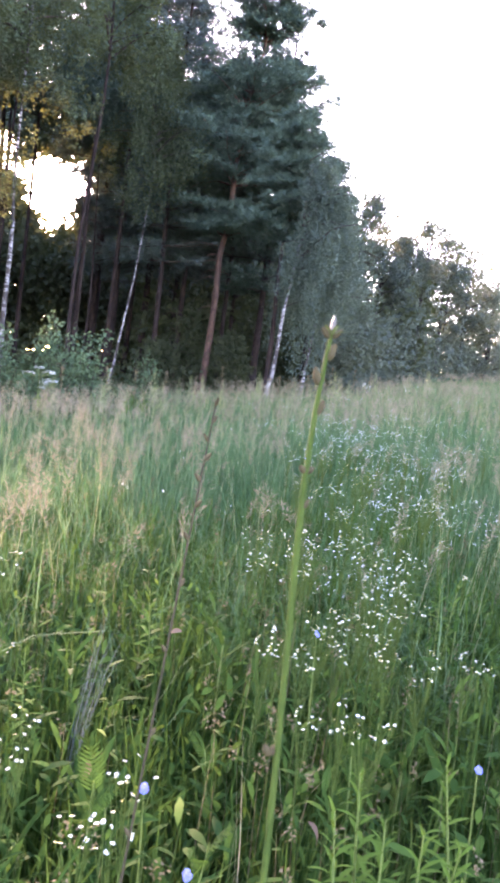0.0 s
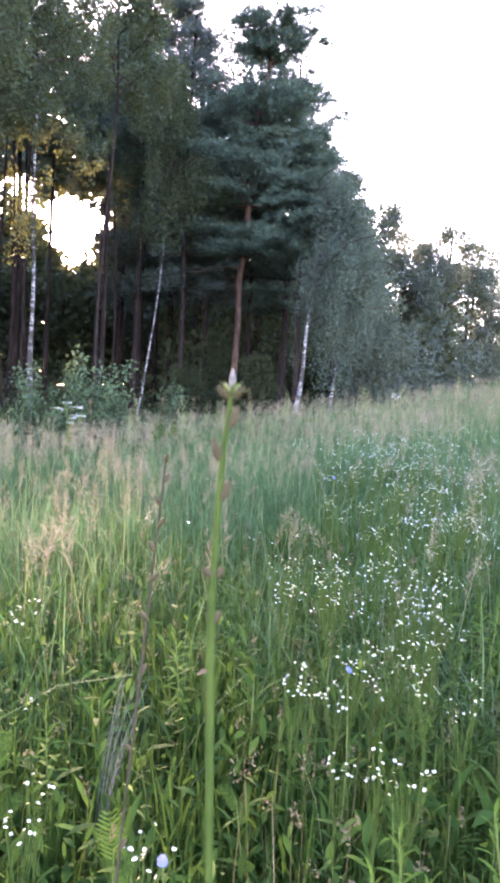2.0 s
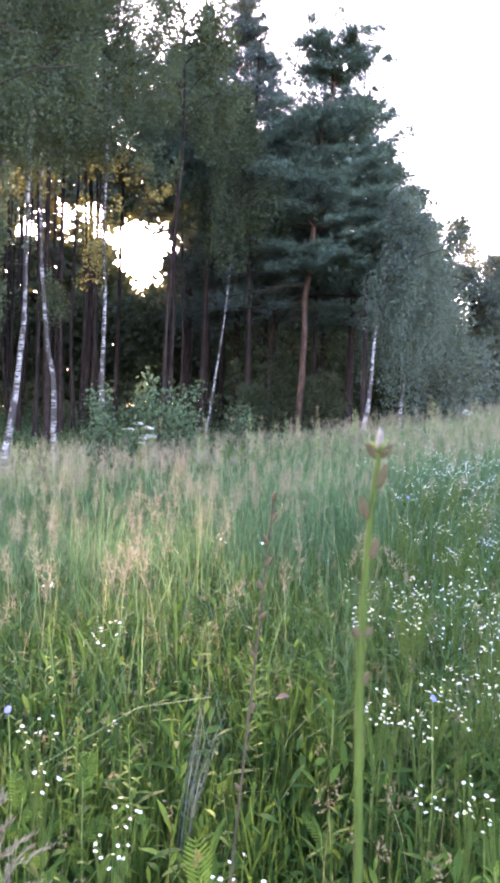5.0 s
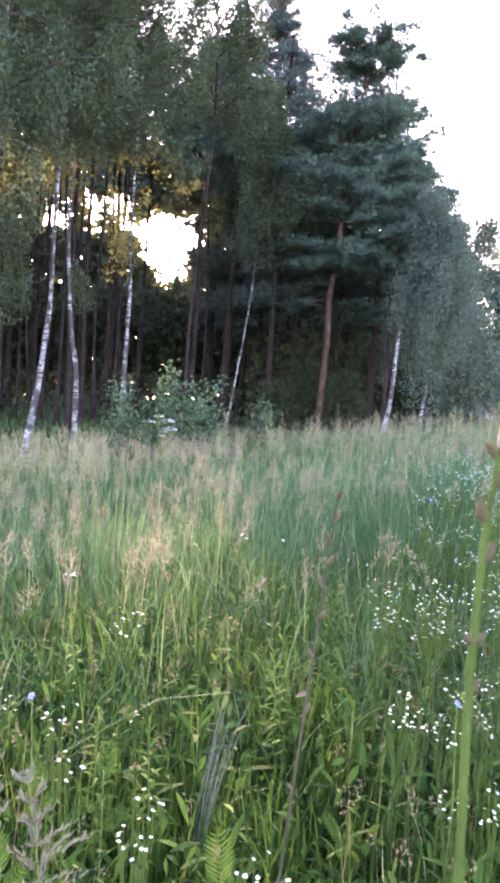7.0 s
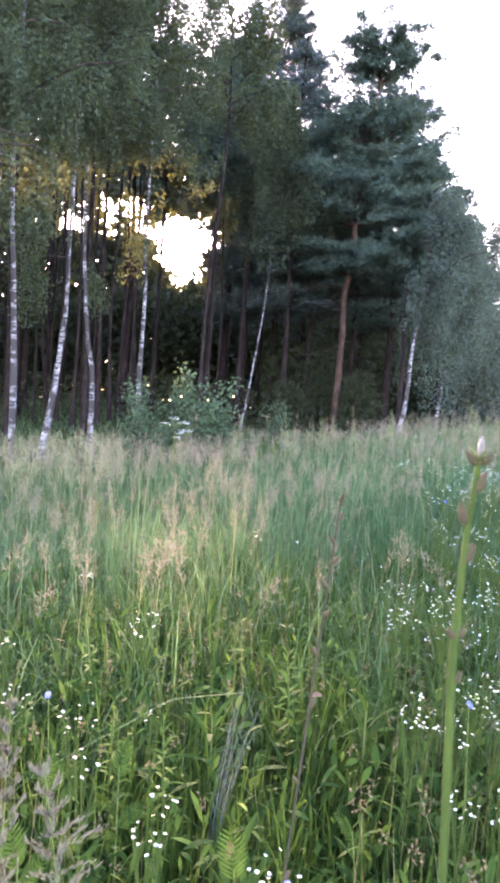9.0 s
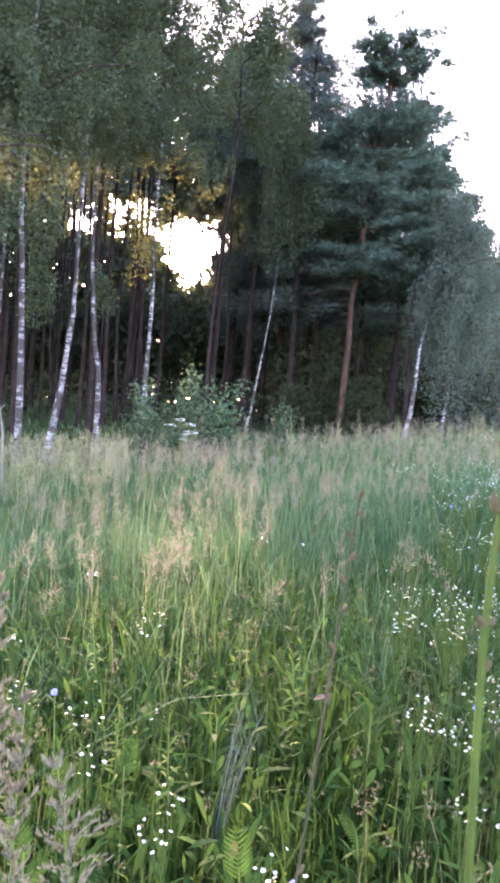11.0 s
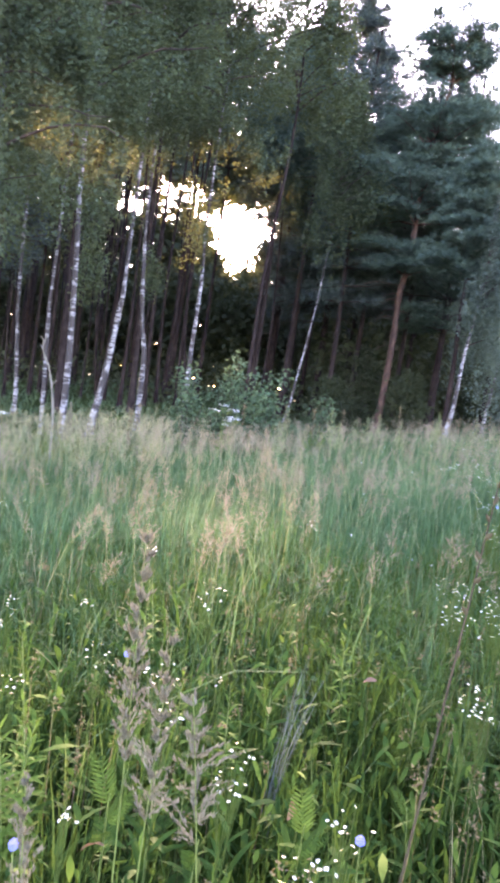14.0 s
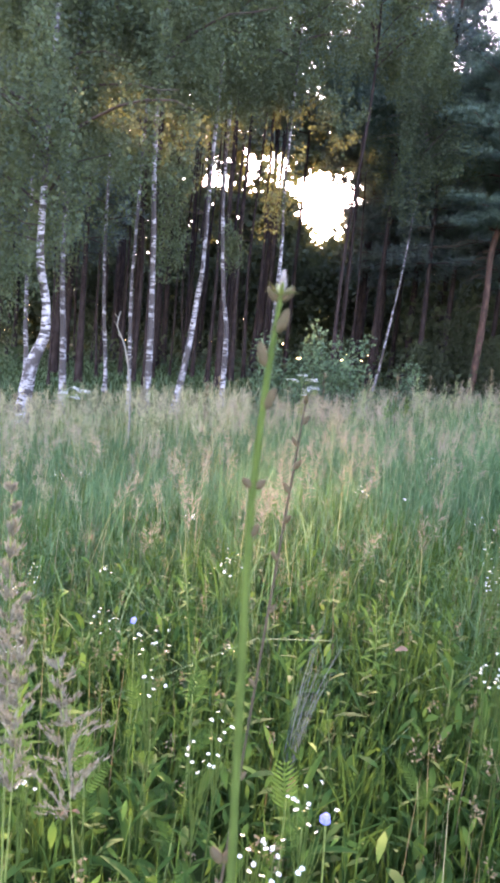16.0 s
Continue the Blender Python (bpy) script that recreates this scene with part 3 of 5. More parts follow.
# ---- the wood behind ----
def woods():
    """Trees deeper in the wood, from a few patterns: bare-stemmed pines, and dense ones with low crowns."""
    high, dense = [], []
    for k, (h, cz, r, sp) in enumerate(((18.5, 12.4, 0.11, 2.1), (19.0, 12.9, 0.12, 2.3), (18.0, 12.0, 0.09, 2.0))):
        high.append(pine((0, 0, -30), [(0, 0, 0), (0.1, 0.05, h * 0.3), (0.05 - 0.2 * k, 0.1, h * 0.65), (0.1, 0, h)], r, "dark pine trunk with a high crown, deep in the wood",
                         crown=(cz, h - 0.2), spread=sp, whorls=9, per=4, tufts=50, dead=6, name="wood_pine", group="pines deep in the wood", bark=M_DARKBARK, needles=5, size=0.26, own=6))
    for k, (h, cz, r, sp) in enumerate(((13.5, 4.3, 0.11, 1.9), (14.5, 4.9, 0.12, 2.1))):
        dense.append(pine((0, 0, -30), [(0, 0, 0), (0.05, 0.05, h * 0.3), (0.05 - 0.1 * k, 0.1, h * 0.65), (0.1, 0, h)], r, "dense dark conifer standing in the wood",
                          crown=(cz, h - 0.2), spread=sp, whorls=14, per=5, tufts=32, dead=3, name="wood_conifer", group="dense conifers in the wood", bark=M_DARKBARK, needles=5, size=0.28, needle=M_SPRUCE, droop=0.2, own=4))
    spots, tries = [], 0
    while len(spots) < 64 and tries < 20000:
        tries += 1
        x, y = rng.uniform(-26, 9), rng.uniform(17, 46)
        az = math.degrees(math.atan2(x, y))
        full = az > -1.6 or az < -23
        if any((x - a) ** 2 + (y - c) ** 2 < (6.5 if full else 4.0) for a, c, *_ in spots) or az > 10:
            continue
        if y < edge_y(x) + (9.0 if full else 8.0) or y > 38 and full:
            continue
        if not full and (abs(az + 6.1) < 2.7 or y > 34 and rng.uniform() < 0.75 or az > -9.5 and y < 31):
            continue
        spots.append((x, y, full))
    used = set()
    for k, (x, y, full) in enumerate(spots):
        p = dense[k % 2] if full else high[k % 3]
        m = Matrix.Translation(base(x, y)) @ Matrix.Rotation(rng.uniform(0, 6.28), 4, "Z") @ Matrix.Scale(rng.uniform(0.9, 1.1), 4)
        if p.name not in used:
            used.add(p.name)
            p.matrix_basis = m
        else:
            copy_thing(p, m)


woods()


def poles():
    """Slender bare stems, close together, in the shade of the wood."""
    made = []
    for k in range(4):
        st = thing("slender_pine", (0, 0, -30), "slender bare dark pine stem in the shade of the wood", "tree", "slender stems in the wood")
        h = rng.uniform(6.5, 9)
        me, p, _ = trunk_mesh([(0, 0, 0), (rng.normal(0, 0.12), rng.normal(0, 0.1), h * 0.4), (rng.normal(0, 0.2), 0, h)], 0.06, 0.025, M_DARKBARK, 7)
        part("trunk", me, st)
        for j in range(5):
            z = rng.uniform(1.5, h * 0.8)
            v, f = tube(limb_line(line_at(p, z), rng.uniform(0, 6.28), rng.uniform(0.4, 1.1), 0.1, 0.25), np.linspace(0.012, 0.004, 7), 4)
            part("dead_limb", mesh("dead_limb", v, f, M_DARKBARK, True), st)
        made.append(st)
    n, tries = 0, 0
    while n < 30 and tries < 5000:
        tries += 1
        x, y = rng.uniform(-17, 5), rng.uniform(18, 40)
        az = math.degrees(math.atan2(x, y))
        if y < edge_y(x) + 7 or abs(az + 6.1) < 2.4 or az > -2.5:
            continue
        m = Matrix.Translation(base(x, y)) @ Matrix.Rotation(rng.uniform(0, 6.28), 4, "Z") @ Matrix.Scale(rng.uniform(0.8, 1.25), 4)
        if n < 4:
            made[n].matrix_basis = m
        else:
            copy_thing(made[n % 4], m)
        n += 1


poles()


def thicket(name, n, x0, x1, y0, y1, top, size, label, mat):
    x, y = rng.uniform(x0, x1, n), rng.uniform(y0, y1, n)
    t = top(x, y)
    z = level(x, y) + rng.uniform(0, 1, n) ** 0.75 * t
    v, f = leaf_cards(np.stack([x, y, z], 1), size, size * 0.75, 0.2)
    tagged(new(name, mesh(name, v, f, mat)), label, "thicket", kind="stuff")


def far_wood(n):
    """The leafy far side of the wood, with the gap through which the low sun shines and smaller breaks beside it."""
    x, y = rng.uniform(-48, 16, n), rng.uniform(48, 58, n)
    az, d = np.degrees(np.arctan2(x, y)), np.hypot(x, y)
    top = np.where(az > 7, 9.0, np.where(az < -22, 20.0, 18.0)) + 0.6 * np.sin(x * 0.9) + 0.5 * np.sin(x * 2.3 + 1)
    z = level(x, y) + rng.uniform(0, 1, n) ** 0.8 * top
    el = np.degrees(np.arctan2(z - 1.3, d))
    wob = 0.35 * np.sin(3 * np.arctan2(el - 11.7, az + 6.1)) + 0.25 * np.sin(7 * np.arctan2(el - 11.7, az + 6.1) + 1)
    gap = np.hypot((az + 6.1) / 1.05, el - 11.7) < 2.55 + wob + 0.2 * rng.normal(size=n)
    band = (el > 11.9) & (el < 14.9) & (az > -15.5) & (az < -9.0) & (np.sin(x * 2.1) + np.sin(x * 0.8 + z) > -1.0)
    fleck = (el > 9) & (az < -2.6) & (np.sin(az * 5.3 + 2 * np.sin(el * 2.9)) + np.sin(el * 4.7 + 2 * np.sin(az * 3.1)) > 1.5)
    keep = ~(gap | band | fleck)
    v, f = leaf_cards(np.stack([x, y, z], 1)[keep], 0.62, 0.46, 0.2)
    tagged(new("distant_thicket", mesh("distant_thicket", v, f, M_THICKET)), "leafy growth on the wood's far side, coloured dark for shade", "thicket", kind="stuff")


# dark leaf sheets, added to fill the wood's shaded depth and block sky leaks
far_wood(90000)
thicket("inner_growth", 30000, -32, 6, 42, 47, lambda x, y: 6.2 + 0.9 * np.sin(x * 1.3 + y), 0.4, "leafy growth added deep in the wood, coloured dark for shade", M_THICKET)
thicket("shade_growth", 9000, 0.5, 13, 29, 42, lambda x, y: 3.6 + 0.9 * np.sin(x * 1.3 + y), 0.32, "leafy growth added under the conifers, coloured dark for shade", M_THICKET)
thicket("young_growth", 3000, -16, 3, 24, 36, lambda x, y: 1.1 + 0.6 * np.sin(x * 1.7 + y), 0.2, "low saplings between the trunks, coloured dark for shade", M_THICKET)


def round_tree(place, h, r, label, n=9000, leaf=0.16, low=0.12, mat=None):
    """A broad-leaved tree: trunk, limbs and clumps of leaves."""
    tree = thing("broadleaf_tree", place, label, "tree", "trees along the far edge")
    line = [(0, 0, 0), (0.1, 0, h * 0.3), (0.05, 0.1, h * 0.6), (0.2, 0, h * 0.95)]
    me, p, _ = trunk_mesh(line, 0.035 * h ** 0.8, 0.02, M_DARKBARK, 7)
    part("trunk", me, tree)
    lines, radii, at = [], [], []
    clumps = 30
    for k in range(clumps):
        u = rng.uniform(low, 1)
        a = rng.uniform(0, 2 * np.pi)
        w = r * math.sqrt(max(0.05, 1 - ((u - 0.45) / 0.58) ** 2)) * rng.uniform(0.35, 1.0)
        c = np.array([w * math.cos(a), w * math.sin(a), h * u])
        q = line_at(p, max(0.3, h * u - 0.8))
        lines.append(np.linspace(q, c, 5) + rng.normal(0, 0.05, (5, 3)))
        radii.append(0.03)
        m = n // clumps
        at.append(c + unit(m) * (rng.uniform(0, 1, m) ** 0.5)[:, None] * np.array([0.30, 0.30, 0.24]) * r * rng.uniform(0.7, 1.3))
    put_limbs(tree, lines, radii, M_DARKBARK, 6)
    v, f = leaf_cards(np.concatenate(at), leaf, leaf * 0.75, 0.4)
    part("crown", mesh("crown", v, f, mat or M_FARLEAF), tree)
    return tree


for x, y, top, r in ((9.6, 31.0, 9.6, 2.0), (10.9, 31.5, 7.6, 1.9), (12.4, 33.5, 9.7, 2.0), (14.2, 34.6, 9.8, 2.2), (16.4, 37.0, 9.6, 2.4), (19.0, 39.5, 9.9, 2.6), (22.0, 42.0, 9.9, 2.8), (25.5, 46, 10.4, 3.0),
                     (10.8, 37, 10.9, 2.5), (14.5, 40, 11.4, 2.6), (18.5, 45, 11.6, 3), (29, 50, 10.9, 3.2), (34, 56, 11.8, 3.6), (40, 63, 12.8, 4), (23, 51, 11.8, 3.2), (47, 72, 14.5, 4.5)):
    b = base(x, y)
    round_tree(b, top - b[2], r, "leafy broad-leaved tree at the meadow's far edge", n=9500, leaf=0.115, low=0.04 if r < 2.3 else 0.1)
b = base(12.58, 32.6)
birch(b, local(b, [b, (12.55, 32.6, 3.0), (12.6, 32.59, 4.7), (12.75, 32.55, 5.75), (12.9, 32.6, 8.5)]), 0.10, "pale leaning trunk among the far trees", crown=(3.8, 6.9), spread=1.8, limbs=20, mat=M_FARLEAF, group="trees along the far edge")


def hedge():
    """Leafy growth at the feet of the far trees."""
    n = 42000
    x = 7.5 + 52 * rng.uniform(0, 1, n) ** 1.5
    y = edge_y(x) + rng.uniform(1.0, 7.0, n)
    top = 3.2 + 0.7 * np.sin(x * 1.1) + 0.5 * np.sin(x * 2.7)
    z = level(x, y) + rng.uniform(0, 1, n) ** 1.4 * top
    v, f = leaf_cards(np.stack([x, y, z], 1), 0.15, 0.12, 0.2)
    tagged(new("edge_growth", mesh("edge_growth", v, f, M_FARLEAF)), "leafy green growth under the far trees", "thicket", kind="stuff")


hedge()


# ---- meadow ----
def patch(x, y, s=0.35, seed=0.0):
    """Soft patches between 0 and 1."""
    x, y = x * s + seed, y * s + seed * 1.7
    return 0.5 + 0.25 * (np.sin(x * 2.1 + 1.3 * np.sin(y * 1.7)) + np.sin(y * 2.3 + 1.1 * np.sin(x * 1.9 + 2)))


def sector(n, r0, r1, a0, a1):
    """Random places on the meadow between two distances and two bearings."""
    r = np.sqrt(rng.uniform(r0**2, r1**2, n))
    a = np.radians(rng.uniform(a0, a1, n))
    x, y = r * np.sin(a), r * np.cos(a)
    ok = y < edge_y(x) + 0.6 * rng.normal(size=n)
    x, y = x[ok], y[ok]
    return x, y, np.stack([x, y, level(x, y)], 1)


def grass(name, n, r0, r1, a0, a1, h, w, lean, mat, segs, label, low=0.0, seed=0.0, power=1.4, tuft=1, s=0.5, wide=0.03):
    """Blades in tufts that open out like fountains, thick in some patches and thin in others."""
    x, y, at = sector(n // tuft, r0, r1, a0, a1)
    keep = rng.uniform(0, 1, len(x)) < low + (1 - low) * patch(x, y, s, seed)
    x, y = x[keep], y[keep]
    tall = rng.uniform(0.62, 1.12, len(x)) * (0.76 + 0.46 * patch(x, y, s * 0.8, seed + 1))
    lead, swing = rng.uniform(0, 2 * np.pi, len(x)), rng.uniform(0.35, 1.0, len(x))
    x, y, tall, lead, swing = (np.repeat(q, tuft) for q in (x, y, tall, lead, swing))
    m = len(x)
    sp = wide + 0.006 * np.abs(y) if tuft > 1 else np.zeros(m)
    dx, dy = rng.normal(0, 1, m), rng.normal(0, 1, m)
    x, y = x + dx * sp, y + dy * sp
    at = np.stack([x, y, level(x, y)], 1)
    turn = np.where(rng.uniform(0, 1, m) < 0.3, lead, np.arctan2(dy, dx)) + rng.normal(0, 0.5, m)
    bend = np.clip(lean * swing * rng.beta(1.4, 2.2, m) * (0.5 + 0.5 * np.hypot(dx, dy)), 0.03, 1.9)
    v, f = blades(at, h * tall * rng.uniform(0.45, 1.1, m), w * rng.uniform(0.55, 1.45, m), bend, segs, power, turn)
    tagged(new(name, mesh(name, v, f, mat)), label, "grass", kind="stuff")


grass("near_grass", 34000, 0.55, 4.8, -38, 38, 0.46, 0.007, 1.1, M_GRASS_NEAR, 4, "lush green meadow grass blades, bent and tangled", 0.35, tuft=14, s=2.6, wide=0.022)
grass("near_broad_grass", 15000, 0.6, 4.6, -38, 38, 0.40, 0.011, 1.0, M_BROAD, 4, "broad green grass leaves in the meadow", 0.2, 3.0, tuft=6, power=2.4, s=2.1, wide=0.02)
grass("near_straw", 400, 0.8, 4.0, -38, 38, 0.56, 0.003, 0.5, M_STRAW, 3, "thin dry grass stems", 0.3, 2.0, tuft=3)
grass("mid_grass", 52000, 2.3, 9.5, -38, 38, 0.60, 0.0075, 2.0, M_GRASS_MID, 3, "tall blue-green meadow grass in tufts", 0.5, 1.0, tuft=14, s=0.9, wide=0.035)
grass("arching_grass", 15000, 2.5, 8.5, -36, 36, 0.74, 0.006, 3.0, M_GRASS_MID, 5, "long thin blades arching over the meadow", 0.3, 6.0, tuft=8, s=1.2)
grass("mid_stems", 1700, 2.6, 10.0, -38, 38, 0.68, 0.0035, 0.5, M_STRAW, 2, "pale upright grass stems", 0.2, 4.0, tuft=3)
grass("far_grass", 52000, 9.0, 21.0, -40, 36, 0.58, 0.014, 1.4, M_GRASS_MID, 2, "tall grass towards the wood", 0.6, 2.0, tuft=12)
# a patch of grass painted as if the low sun fell on it
grass("edge_grass", 12000, 6.0, 14.0, -40, -11, 0.62, 0.010, 1.5, M_SUNGRASS, 3, "grass along the wood's edge, coloured yellow as if sunlit", 0.25, 4.0, tuft=10, s=0.7)
grass("slope_grass", 26000, 20.0, 62.0, 10, 40, 0.62, 0.05, 0.6, M_GRASS_MID, 2, "grass on the rising slope", 0.7, 2.0)
grass("side_grass", 52000, 0.6, 9.0, 38, 322, 0.5, 0.026, 1.2, M_GRASS_NEAR, 1, "meadow grass all round", 0.7, 2.0, tuft=12)


def wood_grass():
    """Low, dark grass on the floor of the wood."""
    n = 20000
    x, y = rng.uniform(-16, 8, n), rng.uniform(9, 40, n)
    ok = y > edge_y(x) + 0.2
    at = np.stack([x, y, level(x, y)], 1)[ok]
    m = len(at)
    v, f = blades(at, rng.uniform(0.10, 0.30, m), rng.uniform(0.02, 0.05, m), rng.uniform(0.2, 1.0, m), 2)
    tagged(new("wood_grass", mesh("wood_grass", v, f, M_SHRUB)), "low shaded green grass between the trunks", "grass", kind="stuff")


wood_grass()


def panicles(name, n, r0, r1, a0, a1, h, size, label, seed, low, twigs=14, stem=0.003, mat=None, s=0.45, slim=0.05, head=0.3):
    """Flowering grass: a thin stem with a loose, feathery head of fine spikelets."""
    x, y, at = sector(n, r0, r1, a0, a1)
    keep = rng.uniform(0, 1, len(x)) < low + (1 - low) * patch(x, y, s, seed) ** 2.5
    at = at[keep]
    m = len(at)
    height = h * rng.uniform(0.72, 1.15, m)
    az, lean = rng.uniform(0, 2 * np.pi, m), rng.uniform(0.03, 0.32, m)
    sv, sf = blades(at, height, np.full(m, stem), lean, 3, 6.0, az)
    to = np.stack([np.cos(az), np.sin(az), np.zeros(m)], 1)
    t = 1 - head * rng.uniform(0, 1, (m, twigs)) ** 0.85
    c = at[:, None] + np.array([0, 0, 1.0]) * (height[:, None] * (t - 0.22 * t**3 * lean[:, None] / 0.4))[..., None] + to[:, None] * (height[:, None] * lean[:, None] * t**2)[..., None]
    u = (1 - t) / head
    big = np.repeat(size * rng.uniform(0.7, 1.3, m), twigs) * (0.25 + 1.1 * np.sin(np.pi * np.clip(0.12 + 0.8 * u.ravel(), 0, 1)))
    c = c.reshape(-1, 3)
    d = unit(len(c))
    d[:, 2] = np.abs(d[:, 2]) * 0.9 + 0.3
    d /= np.linalg.norm(d, axis=1)[:, None]
    c = c + d * (big * rng.uniform(0, 0.8, len(c)))[:, None]
    side = np.cross(d, unit(len(c)))
    side /= np.linalg.norm(side, axis=1)[:, None] + 1e-9
    w, L = (size * slim), (big * rng.uniform(0.35, 0.75, len(c)))[:, None]
    hv = np.stack([c - side * w, c + side * w, c + d * L], 1).reshape(-1, 3)
    head_ob = new(name, mesh(name, hv, np.arange(len(hv)).reshape(-1, 3), mat or M_PANICLE))
    tagged(head_ob, label, "grass", kind="stuff")
    tagged(new(name.replace("panicles", "culms").replace("spikes", "culms"), mesh("culms", sv, sf, M_SPIKE)), "thin pale stems of flowering grass", "grass", kind="stuff")


panicles("mid_panicles", 2600, 2.8, 10.0, -38, 36, 0.80, 0.034, "pinkish feathery grass heads above the meadow", 1.0, 0.03, 90, 0.002, s=0.8)
panicles("mid_spikes", 2200, 2.4, 10.0, -38, 36, 0.66, 0.015, "pale narrow grass spikes over the meadow", 3.0, 0.2, 22, 0.002, M_SPIKE)
panicles("far_spikes", 5000, 9.0, 21.0, -38, 36, 0.64, 0.03, "pale grass spikes near the wood", 5.0, 0.25, 12, 0.004, M_SPIKE)
panicles("far_panicles", 8500, 9.0, 21.0, -38, 36, 0.78, 0.055, "pale reddish grass heads near the wood", 2.0, 0.16, 34, 0.004, s=0.6)
panicles("slope_panicles", 4000, 20.0, 60.0, 12, 38, 0.72, 0.12, "grass heads on the slope", 4.0, 0.3, 14, 0.012)
# straw colour on these heads stands in for warm sunlight at the edge
panicles("edge_panicles", 2200, 6.5, 14.0, -38, -10, 0.86, 0.045, "tall feathery grass along the wood's edge, straw-coloured to look sunlit", 7.0, 0.3, 50, 0.003, mat=M_STRAW)
thicket("far_woods", 26000, 12, 75, 60, 78, lambda x, y: 9.5 + 1.2 * np.sin(x * 0.7) + 0.8 * np.sin(x * 1.9) + 0.03 * x, 0.45, "green woods beyond the slope, haze put into their colour", M_FARLEAF)


# ---- shrubs and stalks at the wood's edge ----
def shrub(place, h, r, n, label):
    """Several thin stems with leaves all the way up."""
    bush = thing("shrub", place, label, "shrub", "shrubs at the wood's edge")
    at, lines = [], []
    for k in range(11):
        a, lean = rng.uniform(0, 2 * np.pi), r * rng.uniform(0.2, 1.0)
        hh = h * rng.uniform(0.55, 1.0)
        s = np.linspace(0, 1, 8)[:, None]
        ll = np.array([math.cos(a), math.sin(a), 0]) * lean * s**1.3 + np.array([0, 0, hh]) * s + np.cumsum(rng.normal(0, 0.015, (8, 3)), 0)
        lines.append(ll)
        m = n // 11
        t = rng.uniform(0.15, 1, m)
        q = np.stack([np.interp(t, s[:, 0], ll[:, c]) for c in range(3)], 1)
        at.append(q + rng.normal(0, 0.11, (m, 3)) * (1.25 - 0.7 * t)[:, None])
    for ll in lines:
        v, f = tube(ll, np.linspace(0.011, 0.003, len(ll)), 5)
        part("stem", mesh("stem", v, f, M_TWIG, True), bush)
    v, f = leaf_cards(np.concatenate(at), 0.075, 0.045, 0.1)
    part("foliage", mesh("foliage", v, f, M_SHRUB), bush)
    return bush


shrub(base(-0.95, 13.0), 2.15, 0.62, 2600, "tall leafy green shrub standing in the grass before the birches")
shrub(base(-0.62, 13.2), 1.75, 0.5, 1500, "leafy green shrub beside a taller one")
shrub(base(-1.35, 12.9), 1.35, 0.45, 1100, "low green shrub at the foot of a taller one")
shrub(base(-1.95, 12.9), 1.75, 0.42, 1300, "green shrub hiding the foot of a birch")
shrub(base(0.5, 15.2), 1.25, 0.4, 700, "small leafy shrub in the shade of the pines")


def umbel_plant(x, y, top, label, r=0.09):
    """A tall stem with flat heads of tiny white flowers."""
    b = on_ground(x, y)
    h = top - b[2]
    plant = thing("umbel_plant", b, label, "wildflower", "white umbels at the wood's edge")
    v, f = tube([(0, 0, 0), (0.01, 0.01, h * 0.5), (0, 0, h * 0.9)], [0.006, 0.005, 0.004], 6)
    part("stem", mesh("stem", v, f, M_STEM, True), plant)
    for k in range(4):
        a, o = rng.uniform(0, 6.28), (0 if k == 0 else r * rng.uniform(1.0, 1.9))
        c = np.array([o * math.cos(a), o * math.sin(a), h - (0 if k == 0 else rng.uniform(0.0, 0.12))])
        pieces = []
        m = 60
        g = rng.uniform(0, 6.28, m)
        w = r * np.sqrt(rng.uniform(0, 1, m)) * 0.8
        q = c + np.stack([w * np.cos(g), w * np.sin(g), 0.012 * rng.normal(size=m) - w * w * 2], 1)
        d = np.stack([np.cos(g + 1), np.sin(g + 1), 0.2 * np.ones(m)], 1) * 0.011
        e = np.stack([-np.sin(g + 1), np.cos(g + 1), 0 * g], 1) * 0.011
        pieces.append((np.stack([q - d, q + e, q + d, q - e], 1).reshape(-1, 3), np.arange(4 * m).reshape(m, 4)))
        head = tagged(part("umbel", mesh("umbel", *joined(pieces), M_WHITE), plant, "flat white flower head"), kind="stuff")
        rays = [tube([(c[0] * 0.3, c[1] * 0.3, h * 0.86), q[j]], [0.0015, 0.001], 3) for j in range(0, m, 6)]
        tagged(part("umbel_stalk", mesh("umbel_stalk", *joined(rays), M_STEM, True), head), kind="stuff")


umbel_plant(-3.98, 9.14, 0.60, "white umbel flower rising over the grass", 0.10)
umbel_plant(-1.15, 10.95, 1.03, "white umbel flowers before a leafy shrub", 0.12)
umbel_plant(-1.05, 11.05, 0.85, "lower white umbel flowers before a leafy shrub", 0.08)
umbel_plant(5.4, 15.6, 1.42, "small white umbel on the slope", 0.06)


def dry_twig():
    """A bare, knotty sapling with a forked tip."""
    b = on_ground(-2.93, 8.49)
    tw = thing("dead_sapling", b, "bare grey knotty dead sapling standing in the grass", "sapling")
    p = np.array(local(b, [(-2.93, 8.49, b[2]), (-2.95, 8.48, 0.65), (-3.04, 8.45, 1.19), (-3.14, 8.41, 1.44), (-3.12, 8.42, 1.63)]))
    l = smooth_line(p, 6)
    v, f = tube(l, np.linspace(0.015, 0.006, len(l)) * (1 + 0.25 * rng.uniform(-1, 1, len(l))), 7)
    part("trunk", mesh("trunk", v, f, M_SAPLING, True), tw)
    for k in (10, 14, 18, 21):
        a = rng.uniform(0, 6.28)
        v, f = tube([l[k], l[k] + [0.06 * math.cos(a), 0.06 * math.sin(a), 0.06]], [0.008, 0.004], 5)
        part("knot", mesh("knot", v, f, M_SAPLING, True), tw)


dry_twig()


